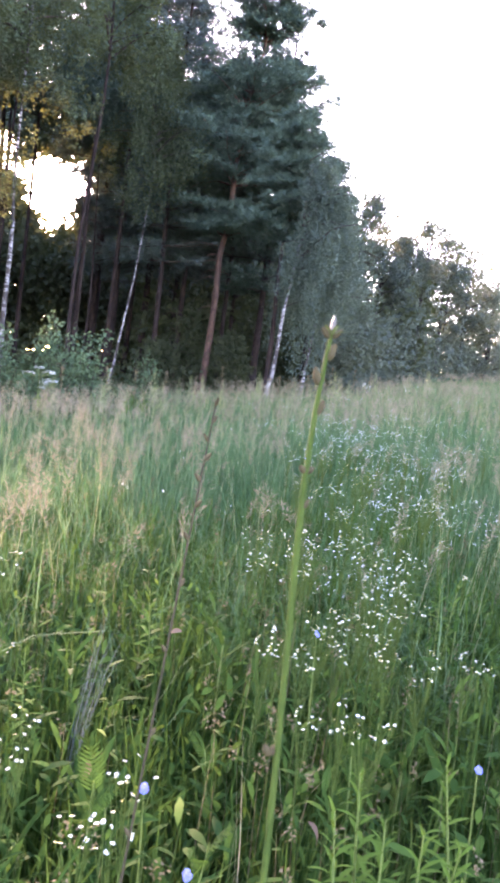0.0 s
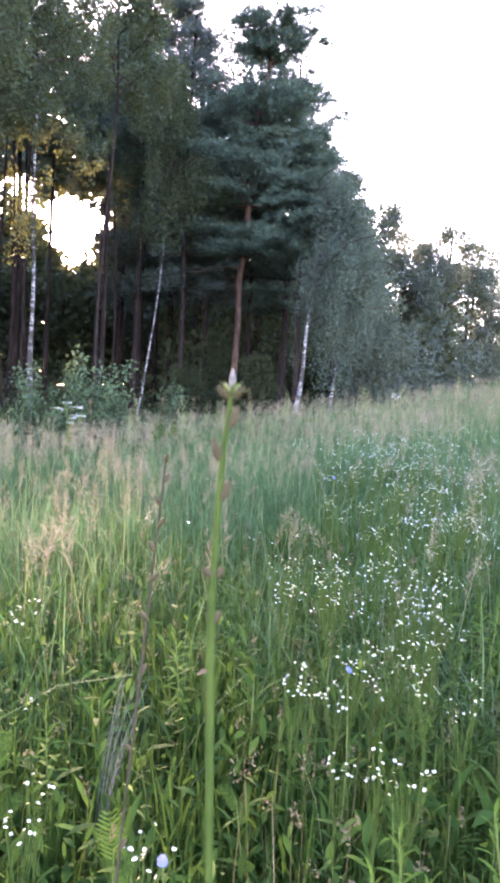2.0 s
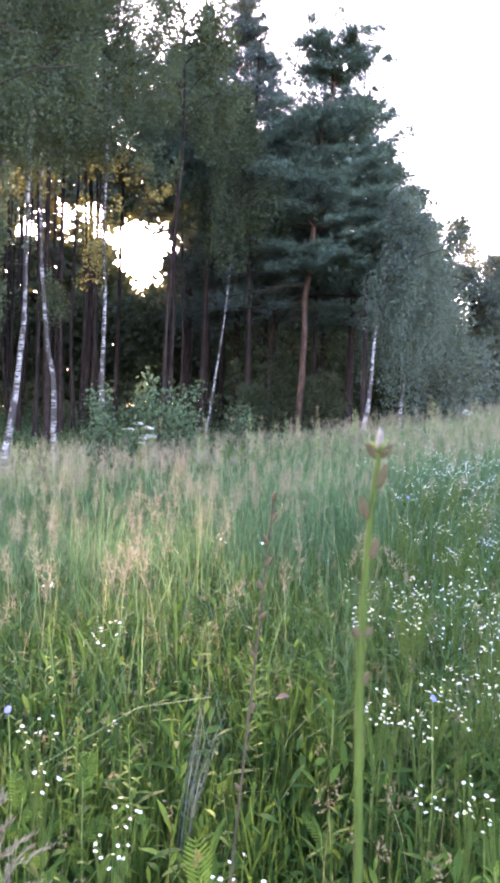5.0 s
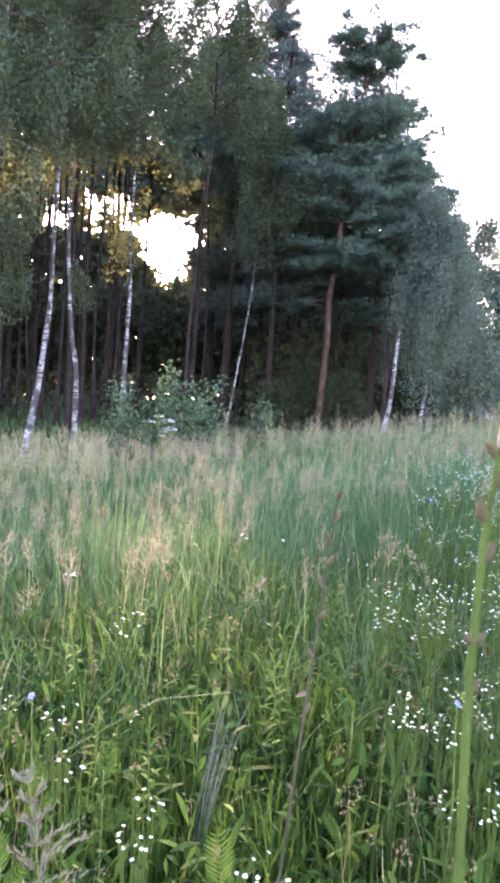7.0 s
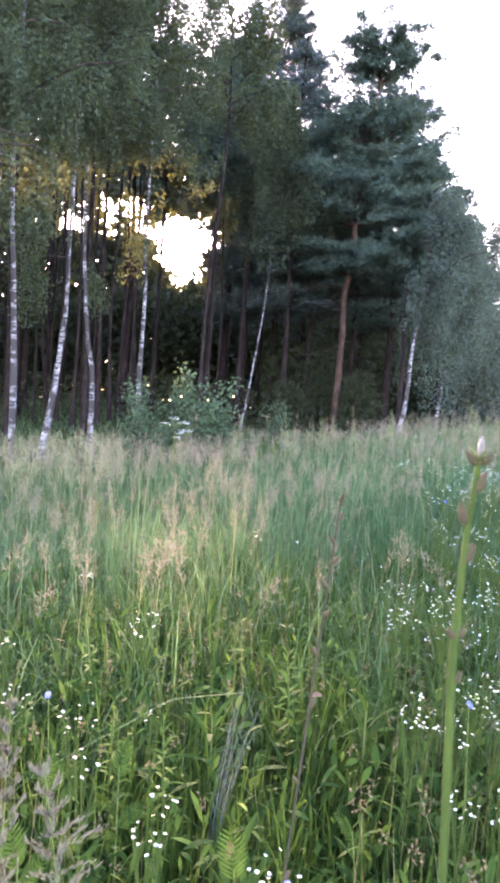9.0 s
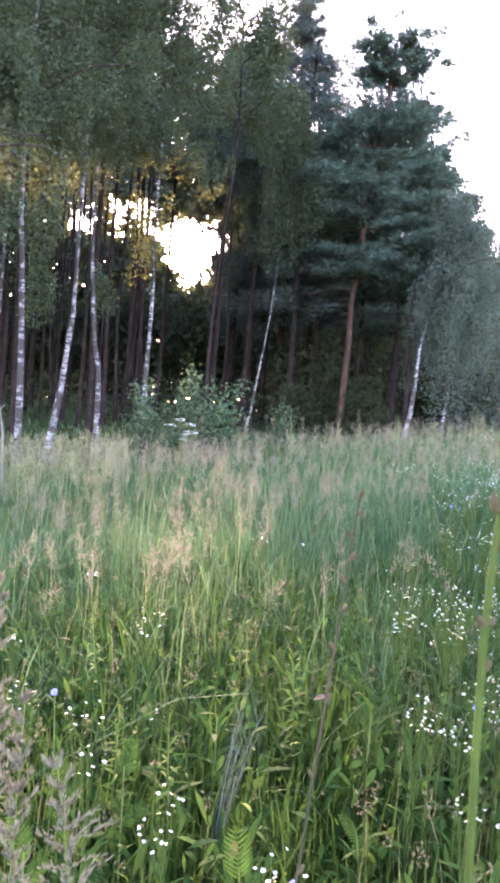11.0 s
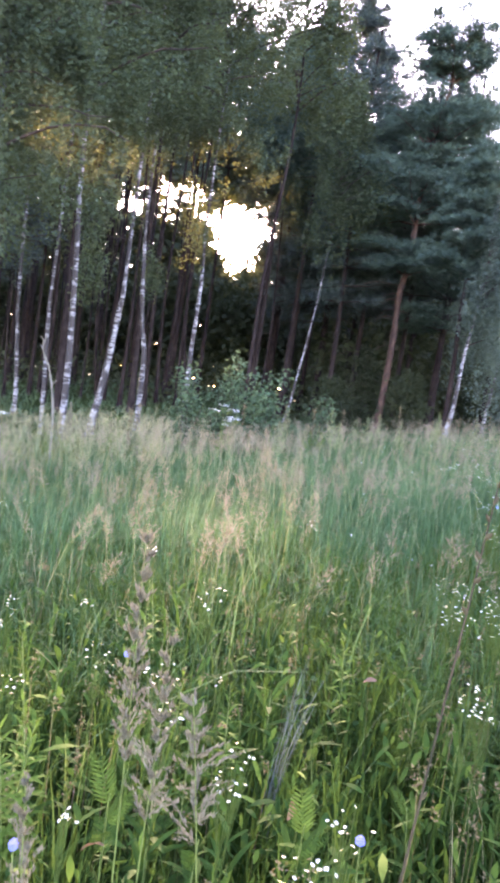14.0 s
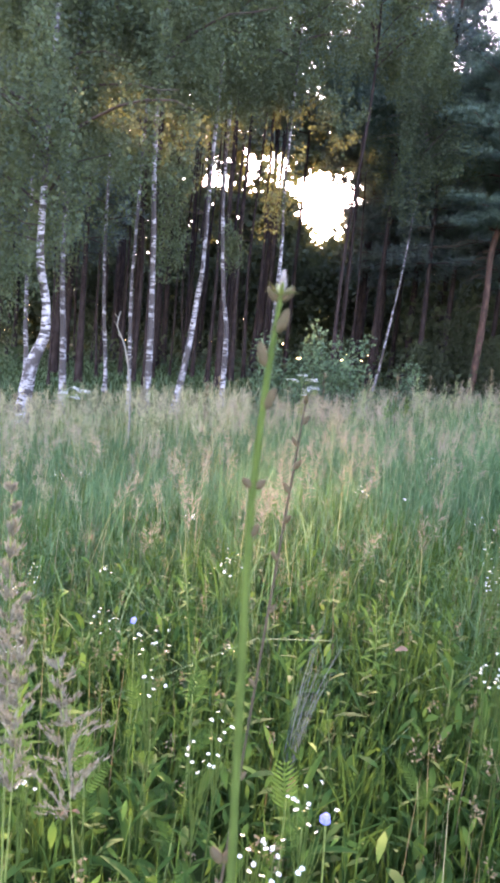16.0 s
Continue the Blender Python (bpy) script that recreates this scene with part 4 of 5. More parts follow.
def dry_stalk(place, h, label="dry brown seed stalk in the tall grass"):
    st = thing("dry_stalk", place, label, "plant", "dry stalks in the meadow")
    l = smooth_line([(0, 0, 0), (0.02, 0.01, h * 0.5), (0.03, 0.03, h)], 5)
    v, f = tube(l, np.linspace(0.005, 0.002, len(l)), 5)
    part("stem", mesh("stem", v, f, M_BROWNSTEM, True), st)
    m = 60
    t = rng.uniform(0.55, 1, m)
    q = np.stack([np.interp(t, np.linspace(0, 1, len(l)), l[:, c]) for c in range(3)], 1)
    v, f = leaf_cards(q, 0.05, 0.02, -0.5)
    tagged(part("seed_head", mesh("seed_head", v, f, M_DRYHEAD), st), kind="stuff")
    return st


first = dry_stalk(on_ground(-2.2, 9.2), 0.95)
for x, y in ((-4.6, 8.8), (-3.5, 10.4), (-0.2, 13.6), (0.9, 14.4), (1.5, 14.9), (2.2, 15.6), (2.9, 15.9), (-2.6, 11.8), (3.6, 16.4), (4.5, 17.4), (-0.9, 12.2), (5.4, 18.2), (6.3, 19.2), (0.3, 12.4), (7.2, 20.5)):
    copy_thing(first, Matrix.Translation(on_ground(x, y)) @ Matrix.Rotation(rng.uniform(0, 6.28), 4, "Z") @ Matrix.Scale(rng.uniform(0.8, 1.15), 4))


# ---- meadow flowers ----
def flower_head(r=0.0037):
    """A daisy-like head: a ring of white rays round a yellow disc."""
    n = 12
    vs, fs = [], []
    for k in range(n):
        a, w = 2 * math.pi * k / n, 2.3 / n
        for rr, aa, z in ((0.35, a - w, 0.0), (1.0, a - w * 0.8, 0.10), (1.0, a + w * 0.8, 0.10), (0.35, a + w, 0.0)):
            vs.append((r * rr * math.cos(aa), r * rr * math.sin(aa), r * z))
        fs.append((4 * k, 4 * k + 1, 4 * k + 2, 4 * k + 3))
    me = mesh("flower_head", vs, fs, M_WHITE)
    dv, df = [(0, 0, r * 0.34)], []
    for k in range(8):
        a = 2 * math.pi * k / 8
        dv.append((r * 0.52 * math.cos(a), r * 0.52 * math.sin(a), r * 0.08))
    df = [(0, 1 + k, 1 + (k + 1) % 8) for k in range(8)]
    return me, mesh("disc", dv, df, M_DISC, True)


def lance_leaf(length, width, mat, name="leaf", bend=0.25):
    """A long pointed leaf with a fold along the rib."""
    n = 6
    v, f = [], []
    for k in range(n + 1):
        s = k / n
        w = width * 0.5 * math.sin(math.pi * min(1, s * 0.9 + 0.06)) ** 0.8
        z = length * (0.25 * s - bend * s * s)
        x = length * s
        v += [(x, -w, z + w * 0.35), (x, 0, z), (x, w, z + w * 0.35)]
    for k in range(n):
        i = 3 * k
        f += [(i, i + 1, i + 4, i + 3), (i + 1, i + 2, i + 5, i + 4)]
    return mesh(name, v, f, mat, True)


HEAD, DISC = flower_head()
LEAF_A, LEAF_B = lance_leaf(0.05, 0.008, M_BROAD), lance_leaf(0.075, 0.013, M_BROAD)


def fleabane(h, heads, spread):
    """A branched stem with small white daisies."""
    plant = thing("white_fleabane", (0, 0, 0), "slender stem with a spray of small white daisies", "wildflower", "white daisies in the meadow")
    fork = h * 0.78
    stems = [tube([(0, 0, 0), (0.008, 0.0, h * 0.4), (0, 0.004, fork)], [0.0022, 0.002, 0.0016], 5)]
    tops = []
    for k in range(heads):
        a, w = rng.uniform(0, 6.28), spread * math.sqrt(rng.uniform(0.02, 1))
        c = np.array([w * math.cos(a), w * math.sin(a), h + rng.uniform(-0.035, 0.015)])
        tops.append(c)
        s0 = np.array([0, 0.004, fork * rng.uniform(0.86, 1.0)])
        stems.append(tube([s0, (s0 + c) / 2 + [0, 0, -0.012], c], [0.0011, 0.0009, 0.0008], 4))
    tagged(part("branching_stem", mesh("branching_stem", *joined(stems), M_STALK, True), plant), kind="stuff")
    for c in tops:
        hd = part("flower_head", HEAD, plant)
        hd.matrix_basis = Matrix.Translation(c) @ Euler((rng.normal(0, 0.35), rng.normal(0, 0.35), rng.uniform(0, 6))).to_matrix().to_4x4() @ Matrix.Scale(rng.uniform(0.8, 1.15), 4)
        part("disc", DISC, hd)
    for k in range(8):
        z = h * rng.uniform(0.15, 0.75)
        lf = part("leaf", LEAF_A, plant)
        lf.matrix_basis = Matrix.Translation((0, 0, z)) @ Euler((0, -0.5, rng.uniform(0, 6.28))).to_matrix().to_4x4()
    return plant


daisies = [fleabane(0.56, 9, 0.030), fleabane(0.57, 12, 0.036), fleabane(0.54, 7, 0.024), fleabane(0.58, 14, 0.045)]
SPRAYS = [(-0.12, 1.30), (-0.13, 1.20), (-0.19, 1.73), (0.07, 1.05), (0.05, 0.94), (0.0, 0.96), (0.55, 1.74), (0.58, 1.71), (0.46, 1.67), (0.50, 1.57), (0.94, 1.79), (0.79, 1.54),
          (0.72, 1.58), (0.94, 1.59), (0.51, 1.31), (0.54, 1.22), (0.53, 1.34), (0.46, 1.38), (1.05, 1.69), (-0.33, 1.50), (-0.28, 1.37), (-0.89, 2.04), (-0.84, 1.83),
          (-0.28, 2.17), (0.52, 2.38), (0.42, 1.66), (-0.40, 1.07), (-0.52, 1.72), (-0.31, 2.10), (-0.67, 1.52)]
spots = list(SPRAYS)
while len(spots) < 140:
    u = rng.uniform(0, 1) ** 1.1
    y = 1.7 + 3.6 * u
    x = (0.40 + rng.normal(0, 0.10)) * y
    if rng.uniform() < 0.06:
        x, y = rng.uniform(-1.6, 0.3), rng.uniform(1.9, 4.5)
    spots.append((x, y))
for k, (x, y) in enumerate(spots):
    m = Matrix.Translation(on_ground(x, y)) @ Matrix.Rotation(rng.uniform(0, 6.28), 4, "Z") @ Matrix.Scale(rng.uniform(0.94, 1.08) * (1.0 if y < 2 else 1.08), 4)
    if k < 4:
        daisies[k].matrix_basis = m
    else:
        copy_thing(daisies[k % 4], m)


def far_daisies():
    """White heads too far off to tell apart."""
    n = 650
    u = rng.uniform(0, 1, n) ** 1.4
    y = 5.0 + 12.0 * u
    x = 0.36 * y + rng.normal(0, 1, n) * (0.10 * y)
    ok = (patch(x, y, 0.8, 5.0) > 0.45) & (y < edge_y(x) - 1)
    x, y = x[ok], y[ok]
    c = np.stack([x, y, level(x, y) + rng.uniform(0.50, 0.68, len(x))], 1)
    c = (c[:, None] + rng.normal(0, [0.05, 0.05, 0.015], (len(c), 3, 3))).reshape(-1, 3)
    r = 0.0075 * rng.uniform(0.8, 1.2, len(c))[:, None]
    d, e = unit(len(c)) * [1, 1, 0.4], unit(len(c)) * [1, 1, 0.4]
    v = np.stack([c - d * r, c + e * r, c + d * r, c - e * r], 1).reshape(-1, 3)
    tagged(new("far_daisies", mesh("far_daisies", v, np.arange(len(v)).reshape(-1, 4), M_WHITE)), "drifts of small white daisies across the slope", "wildflower", kind="stuff")


far_daisies()


def daisy_drift():
    """A thick drift of small white heads on thin stems."""
    n = 1500
    y = 2.3 + 5.0 * rng.uniform(0, 1, n) ** 1.1
    x = (0.43 + rng.normal(0, 0.11, n)) * y
    ok = patch(x, y, 1.9, 3.0) > 0.55
    x, y = x[ok], y[ok]
    b = np.stack([x, y, level(x, y)], 1)
    h = rng.uniform(0.48, 0.64, len(x))
    sv, sf = blades(b, h, np.full(len(x), 0.0022), np.full(len(x), 0.02), 2, 8.0)
    c = b + np.stack([0 * h, 0 * h, h], 1)
    c = (c[:, None] + rng.normal(0, [0.022, 0.022, 0.012], (len(c), 3, 3))).reshape(-1, 3)
    k = np.linspace(0, 2 * np.pi, 6, endpoint=False)
    r = 0.0034 * rng.uniform(0.8, 1.2, len(c))[:, None]
    t = rng.normal(0, 0.35, (len(c), 2))
    hv = np.stack([c + np.concatenate([r * np.cos(a), r * np.sin(a), r * (t[:, :1] * np.cos(a) + t[:, 1:] * np.sin(a))], 1) for a in k], 1).reshape(-1, 3)
    tagged(new("daisy_stems", mesh("daisy_stems", sv, sf, M_BROAD)), "thin green stems of daisies", "wildflower", kind="stuff")
    tagged(new("daisy_drift", mesh("daisy_drift", hv, np.arange(len(hv)).reshape(-1, 6), M_WHITE)), "drift of small white daisies in the grass", "wildflower", kind="stuff")


daisy_drift()


def cornflower(x, y, h, label, tilt=0.3):
    """A blue flower of many square-tipped rays on a thin stem."""
    plant = thing("chicory_flower", on_ground(x, y), label, "wildflower", "blue flowers in the meadow")
    v, f = tube([(0, 0, 0), (0.01, 0, h * 0.6), (0, 0, h)], [0.002, 0.0018, 0.0014], 5)
    part("stem", mesh("stem", v, f, M_STEM, True), plant)
    vs, fs = [], []
    for k in range(14):
        a, r = 2 * math.pi * k / 14, 0.0085 * rng.uniform(0.85, 1.1)
        s = 0.2
        vs += [(0, 0, 0), (r * math.cos(a - s), r * math.sin(a - s), 0.004), (r * 1.05 * math.cos(a), r * 1.05 * math.sin(a), 0.003), (r * math.cos(a + s), r * math.sin(a + s), 0.004)]
        fs.append((4 * k, 4 * k + 1, 4 * k + 2, 4 * k + 3))
    hd = part("flower_head", mesh("flower_head", vs, fs, M_BLUE), plant, "blue rayed flower")
    hd.matrix_basis = Matrix.Translation((0, 0, h)) @ Euler((tilt + 0.6, 0.2, rng.uniform(-0.5, 0.5))).to_matrix().to_4x4()


for x, y, h in ((0.10, 1.07, 0.57), (-0.44, 0.94, 0.56), (0.155, 0.89, 0.55), (-0.45, 1.74, 0.57), (0.73, 1.14, 0.56), (0.56, 1.70, 0.60), (1.15, 4.2, 0.7)):
    cornflower(x, y, h, "pale blue flower among the grass")


# ---- near plants ----
LEAF_G = lance_leaf(0.062, 0.0115, M_LEAFY, bend=0.3)


def leafy_stalk(h=0.55, n=46):
    """An upright stem thick with narrow pointed leaves."""
    plant = thing("leafy_stalk", (0, 0, 0), "upright stem thick with narrow yellow-green leaves", "plant", "leafy stalks in the meadow")
    v, f = tube([(0, 0, 0), (0.01, 0, h * 0.5), (0, 0.01, h)], [0.004, 0.0032, 0.0015], 6)
    part("stem", mesh("stem", v, f, M_STEM, True), plant)
    for k in range(n):
        s = 0.2 + 0.8 * k / n
        lf = part("leaf", LEAF_G, plant)
        up = 0.1 + 0.9 * max(0, s - 0.75) * 4
        lf.matrix_basis = Matrix.Translation((0, 0.01 * s, h * s)) @ Euler((0, -up, k * 2.4 + rng.normal(0, 0.2))).to_matrix().to_4x4() @ Matrix.Scale(1.15 - 0.65 * s**3 + rng.normal(0, 0.08), 4)
    return plant


stalk = leafy_stalk()
LEAFY = [(0.563, 1.16, 1.0), (0.61, 1.04, 1.0), (0.44, 0.965, 1.0), (0.52, 1.02, 0.95), (0.66, 1.12, 0.9), (-0.56, 1.44, 1.0), (-0.57, 1.32, 1.0), (-0.62, 1.40, 1.05), (-0.66, 1.5, 0.95), (-0.30, 1.89, 0.9),
         (-0.14, 1.82, 0.88), (1.30, 2.45, 1.0), (1.25, 2.35, 1.0), (0.72, 1.1, 1.0), (-0.7, 1.9, 0.95), (0.9, 2.0, 0.9), (-0.75, 1.25, 1.0), (0.2, 2.3, 0.95), (-0.45, 2.5, 1.0)]
for k, (x, y, q) in enumerate(LEAFY):
    m = Matrix.Translation(on_ground(x, y)) @ Euler((rng.normal(0, 0.08), rng.normal(0, 0.08), rng.uniform(0, 6.28))).to_matrix().to_4x4() @ Matrix.Scale(q * rng.uniform(0.96, 1.03), 4)
    if k == 0:
        stalk.matrix_basis = m
    else:
        copy_thing(stalk, m)


def pinnate_leaf(length=0.085, pairs=10):
    """A feathery leaf: toothed leaflets in pairs along a rib."""
    vs, fs = [], []

    def blade(p, d, ln, w):
        i = len(vs)
        side = np.array([-d[1], d[0], 0.0])
        for t, k in ((0, 0.3), (0.35, 1.0), (0.7, 0.75), (1.0, 0.05)):
            c = p + d * ln * t + np.array([0, 0, -0.25 * ln * t * t])
            vs.extend([c - side * w * k, c + side * w * k])
        fs.extend([(i + 2 * q, i + 2 * q + 1, i + 2 * q + 3, i + 2 * q + 2) for q in range(3)])

    def rib(t):
        return np.array([length * t, 0, length * (0.35 * t - 0.45 * t * t)])

    for k in range(pairs):
        t = 0.15 + 0.8 * k / pairs
        ln = length * 0.30 * math.sin(math.pi * (0.18 + 0.75 * t)) + 0.004
        for sgn in (-1, 1):
            d = np.array([0.55, 0.83 * sgn, 0.1])
            blade(rib(t), d / np.linalg.norm(d), ln, ln * 0.085)
        blade(rib(t), np.array([1.0, 0, 0.0]), length / pairs, 0.0012)
    return mesh("leaf", np.array(vs), fs, M_BROAD)


PINNATE = pinnate_leaf()


def feathery_plant(n, h):
    """A clump of feathery, divided leaves on short stems."""
    plant = thing("feathery_herb", (0, 0, 0), "clump of feathery, finely divided green leaves", "plant", "feathery herbs in the meadow")
    v, f = tube([(0, 0, 0), (0.004, 0, h * 0.5), (0, 0, h)], [0.003, 0.0026, 0.0014], 6)
    part("stem", mesh("stem", v, f, M_STEM, True), plant)
    for k in range(n):
        s = 0.3 + 0.7 * k / n
        lf = part("leaf", PINNATE, plant)
        lf.matrix_basis = Matrix.Translation((0, 0, h * s)) @ Euler((rng.normal(0, 0.35), -rng.uniform(0.5, 1.2), k * 2.4 + rng.normal(0, 0.3))).to_matrix().to_4x4() @ Matrix.Scale(rng.uniform(0.75, 1.15), 4)
    return plant


ferny = feathery_plant(9, 0.42)
FERNY = [(-0.20, 1.13), (-0.14, 1.05), (-0.30, 1.42), (-0.36, 1.30), (-0.24, 1.58), (0.02, 1.35), (0.18, 1.18), (0.33, 1.5), (-0.42, 1.62), (0.12, 1.75), (0.62, 1.45)]
for k, (x, y) in enumerate(FERNY):
    m = Matrix.Translation(on_ground(x, y)) @ Euler((rng.normal(0, 0.1), rng.normal(0, 0.1), rng.uniform(0, 6.28))).to_matrix().to_4x4() @ Matrix.Scale(rng.uniform(0.85, 1.15), 4)
    if k == 0:
        ferny.matrix_basis = m
    else:
        copy_thing(ferny, m)


def edge_weed(h, mat, label, group):
    """A tall weed: a stem with short side shoots, leaves below and a rough spike above."""
    wd = thing("tall_weed", (0, 0, 0), label, "plant", group)
    l = smooth_line([(0, 0, 0), (0.02, 0.01, h * 0.5), (0.03, 0.03, h)], 5)
    v, f = tube(l, np.linspace(0.005, 0.002, len(l)), 5)
    part("stem", mesh("stem", v, f, M_STEM, True), wd)
    leaves, seeds = [], []
    for k in range(16):
        u = 0.35 + 0.6 * k / 16
        q = np.array([np.interp(u, np.linspace(0, 1, len(l)), l[:, c]) for c in range(3)])
        a, ln = k * 2.4, 0.16 * (1.2 - u) * rng.uniform(0.7, 1.2)
        e = q + np.array([math.cos(a), math.sin(a), 0.8]) * ln
        m = 14
        t = rng.uniform(0.2, 1, m)[:, None]
        (seeds if u > 0.62 else leaves).append(q + (e - q) * t + rng.normal(0, 0.012, (m, 3)))
    seeds.append(l[-6:] + rng.normal(0, 0.008, (6, 3)))
    v, f = leaf_cards(np.concatenate(leaves), 0.05, 0.017, 0.3)
    tagged(part("foliage", mesh("foliage", v, f, mat), wd), kind="stuff")
    v, f = leaf_cards(np.concatenate(seeds), 0.024, 0.011, -0.2)
    tagged(part("seed_head", mesh("seed_head", v, f, mat), wd), kind="stuff")
    return wd


weeds = [edge_weed(0.92, M_SPIKE, "tall pale-green weed with a rough seed spike", "tall weeds by the wood"), edge_weed(0.80, M_LEAFY, "yellow-green leafy weed in the tall grass", "leafy weeds by the wood")]
for k in range(52):
    j = 1 if k % 5 < 2 else 0
    if j:
        x = rng.uniform(-6.5, 0.5)
        y = float(edge_y(x)) - rng.uniform(0.6, 3.6)
    else:
        x = rng.uniform(-5.5, 8.5)
        y = float(edge_y(x)) - rng.uniform(0.3, 5.0)
    m = Matrix.Translation(on_ground(x, y)) @ Matrix.Rotation(rng.uniform(0, 6.28), 4, "Z") @ Matrix.Scale(rng.uniform(0.75, 1.12), 4)
    if k in (0, 2):
        weeds[j].matrix_basis = m
    else:
        copy_thing(weeds[j], m)


def bud_mesh(length, r, name="bud", mat=None):
    """A barrel-shaped bud."""
    s = np.linspace(0, 1, 8)
    rad = 0.68 * r * np.array([0.35, 0.8, 1.0, 1.02, 0.95, 0.8, 0.6, 0.2])
    v, f = tube(np.stack([0 * s, 0 * s, s * length], 1), rad, 10)
    return mesh(name, v, f, mat or M_BUD, True)


def bud_stalk():
    """The tall green stalk close by, with buds up its sides and at the top."""
    b = on_ground(0.070, 0.274)
    st = thing("budding_stalk", b, "tall green stalk with brownish buds up its sides", "plant")
    rise = np.array([0, 0.009, 0.0022])
    pts = [(0.070, 0.265, b[2] - 0.002), (0.086, 0.259, 0.5), (0.086, 0.253, 0.95), (0.0786, 0.2495, 1.19), (0.0784, 0.2493, 1.225), (0.0791, 0.2493, 1.250), (0.0803, 0.2491, 1.2685), (0.0815, 0.2488, 1.2835)]
    l = smooth_line(np.array(local(b, pts)) + rise, 6)
    v, f = tube(l, np.interp(np.linspace(0, 1, len(l)), [0, 0.5, 1], [0.0019, 0.0014, 0.0009]), 10)
    part("stem", mesh("stem", v, f, M_STALK, True), st)
    white = material("bud_tip", [(0.10, 0.085, 0.07), (0.20, 0.18, 0.165)], rough=0.6, scale=300.0, island=False)
    spec = [((0.0818, 0.2486, 1.2840), 0.0080, 0.0017, 0.0, 0.0, white), ((0.0808, 0.2487, 1.2815), 0.0062, 0.0021, -0.7, 0.0, None), ((0.0822, 0.2487, 1.2817), 0.0060, 0.0020, 0.7, 0.2, None),
            ((0.0815, 0.2490, 1.2715), 0.0085, 0.0027, 0.35, 0.0, None), ((0.0785, 0.2493, 1.2600), 0.0085, 0.0025, -0.3, 0.1, None), ((0.0797, 0.2493, 1.2460), 0.0080, 0.0025, 0.35, 0.0, None),
            ((0.0779, 0.2493, 1.2190), 0.0050, 0.0022, -0.8, 0.3, None), ((0.0786, 0.2493, 1.2190), 0.0048, 0.0022, 0.9, -0.3, None), ((0.0788, 0.2493, 1.2020), 0.0055, 0.0020, 0.5, 0.0, None),
            ((0.079, 0.2515, 1.08), 0.008, 0.0028, -0.5, 0.3, None), ((0.0795, 0.2515, 1.08), 0.007, 0.0026, 0.6, -0.2, None)]
    for at, ln, r, ty, tx, mat in spec:
        bd = part("bud", bud_mesh(ln, r, mat=mat), st)
        bd.matrix_basis = Matrix.Translation(np.subtract(at, b) + rise) @ Euler((tx, ty, 0)).to_matrix().to_4x4()
    for k in range(9):
        lf = part("bract", lance_leaf(0.0066, 0.0015, M_STEM, "bract", 0.05), st)
        lf.matrix_basis = Matrix.Translation(np.subtract((0.0816, 0.2487, 1.2830), b) + rise) @ Euler((0, -0.1 - 0.45 * (k % 2), k * 0.7)).to_matrix().to_4x4()


bud_stalk()


def brown_stalk(b, tip, label, n=13):
    """A thinner, drying stalk with closed buds."""
    st = thing("seed_stalk", b, label, "plant")
    t = np.subtract(tip, b)
    l = smooth_line([(0, 0, 0), t * [0.45, 0.5, 0.5] + [0.006, 0, 0], t * [0.86, 0.9, 0.86], t], 6)
    v, f = tube(l, np.linspace(0.0016, 0.0007, len(l)), 7)
    part("stem", mesh("stem", v, f, M_BROWNSTEM, True), st)
    for k in range(n):
        u = 1 - 0.028 * k - 0.0022 * k * k
        q = np.array([np.interp(u, np.linspace(0, 1, len(l)), l[:, c]) for c in range(3)])
        bd = part("bud", bud_mesh(0.0085, rng.uniform(0.0022, 0.0031)), st)
        bd.matrix_basis = Matrix.Translation(q) @ Euler((rng.normal(0, 0.4), (0.15 if k == 0 else (-0.6, 0.6)[k % 2]), 0)).to_matrix().to_4x4()
    return st


brown_stalk(on_ground(-0.03, 0.53), (0.066, 0.507, 1.236), "thin brown stalk with small closed buds")


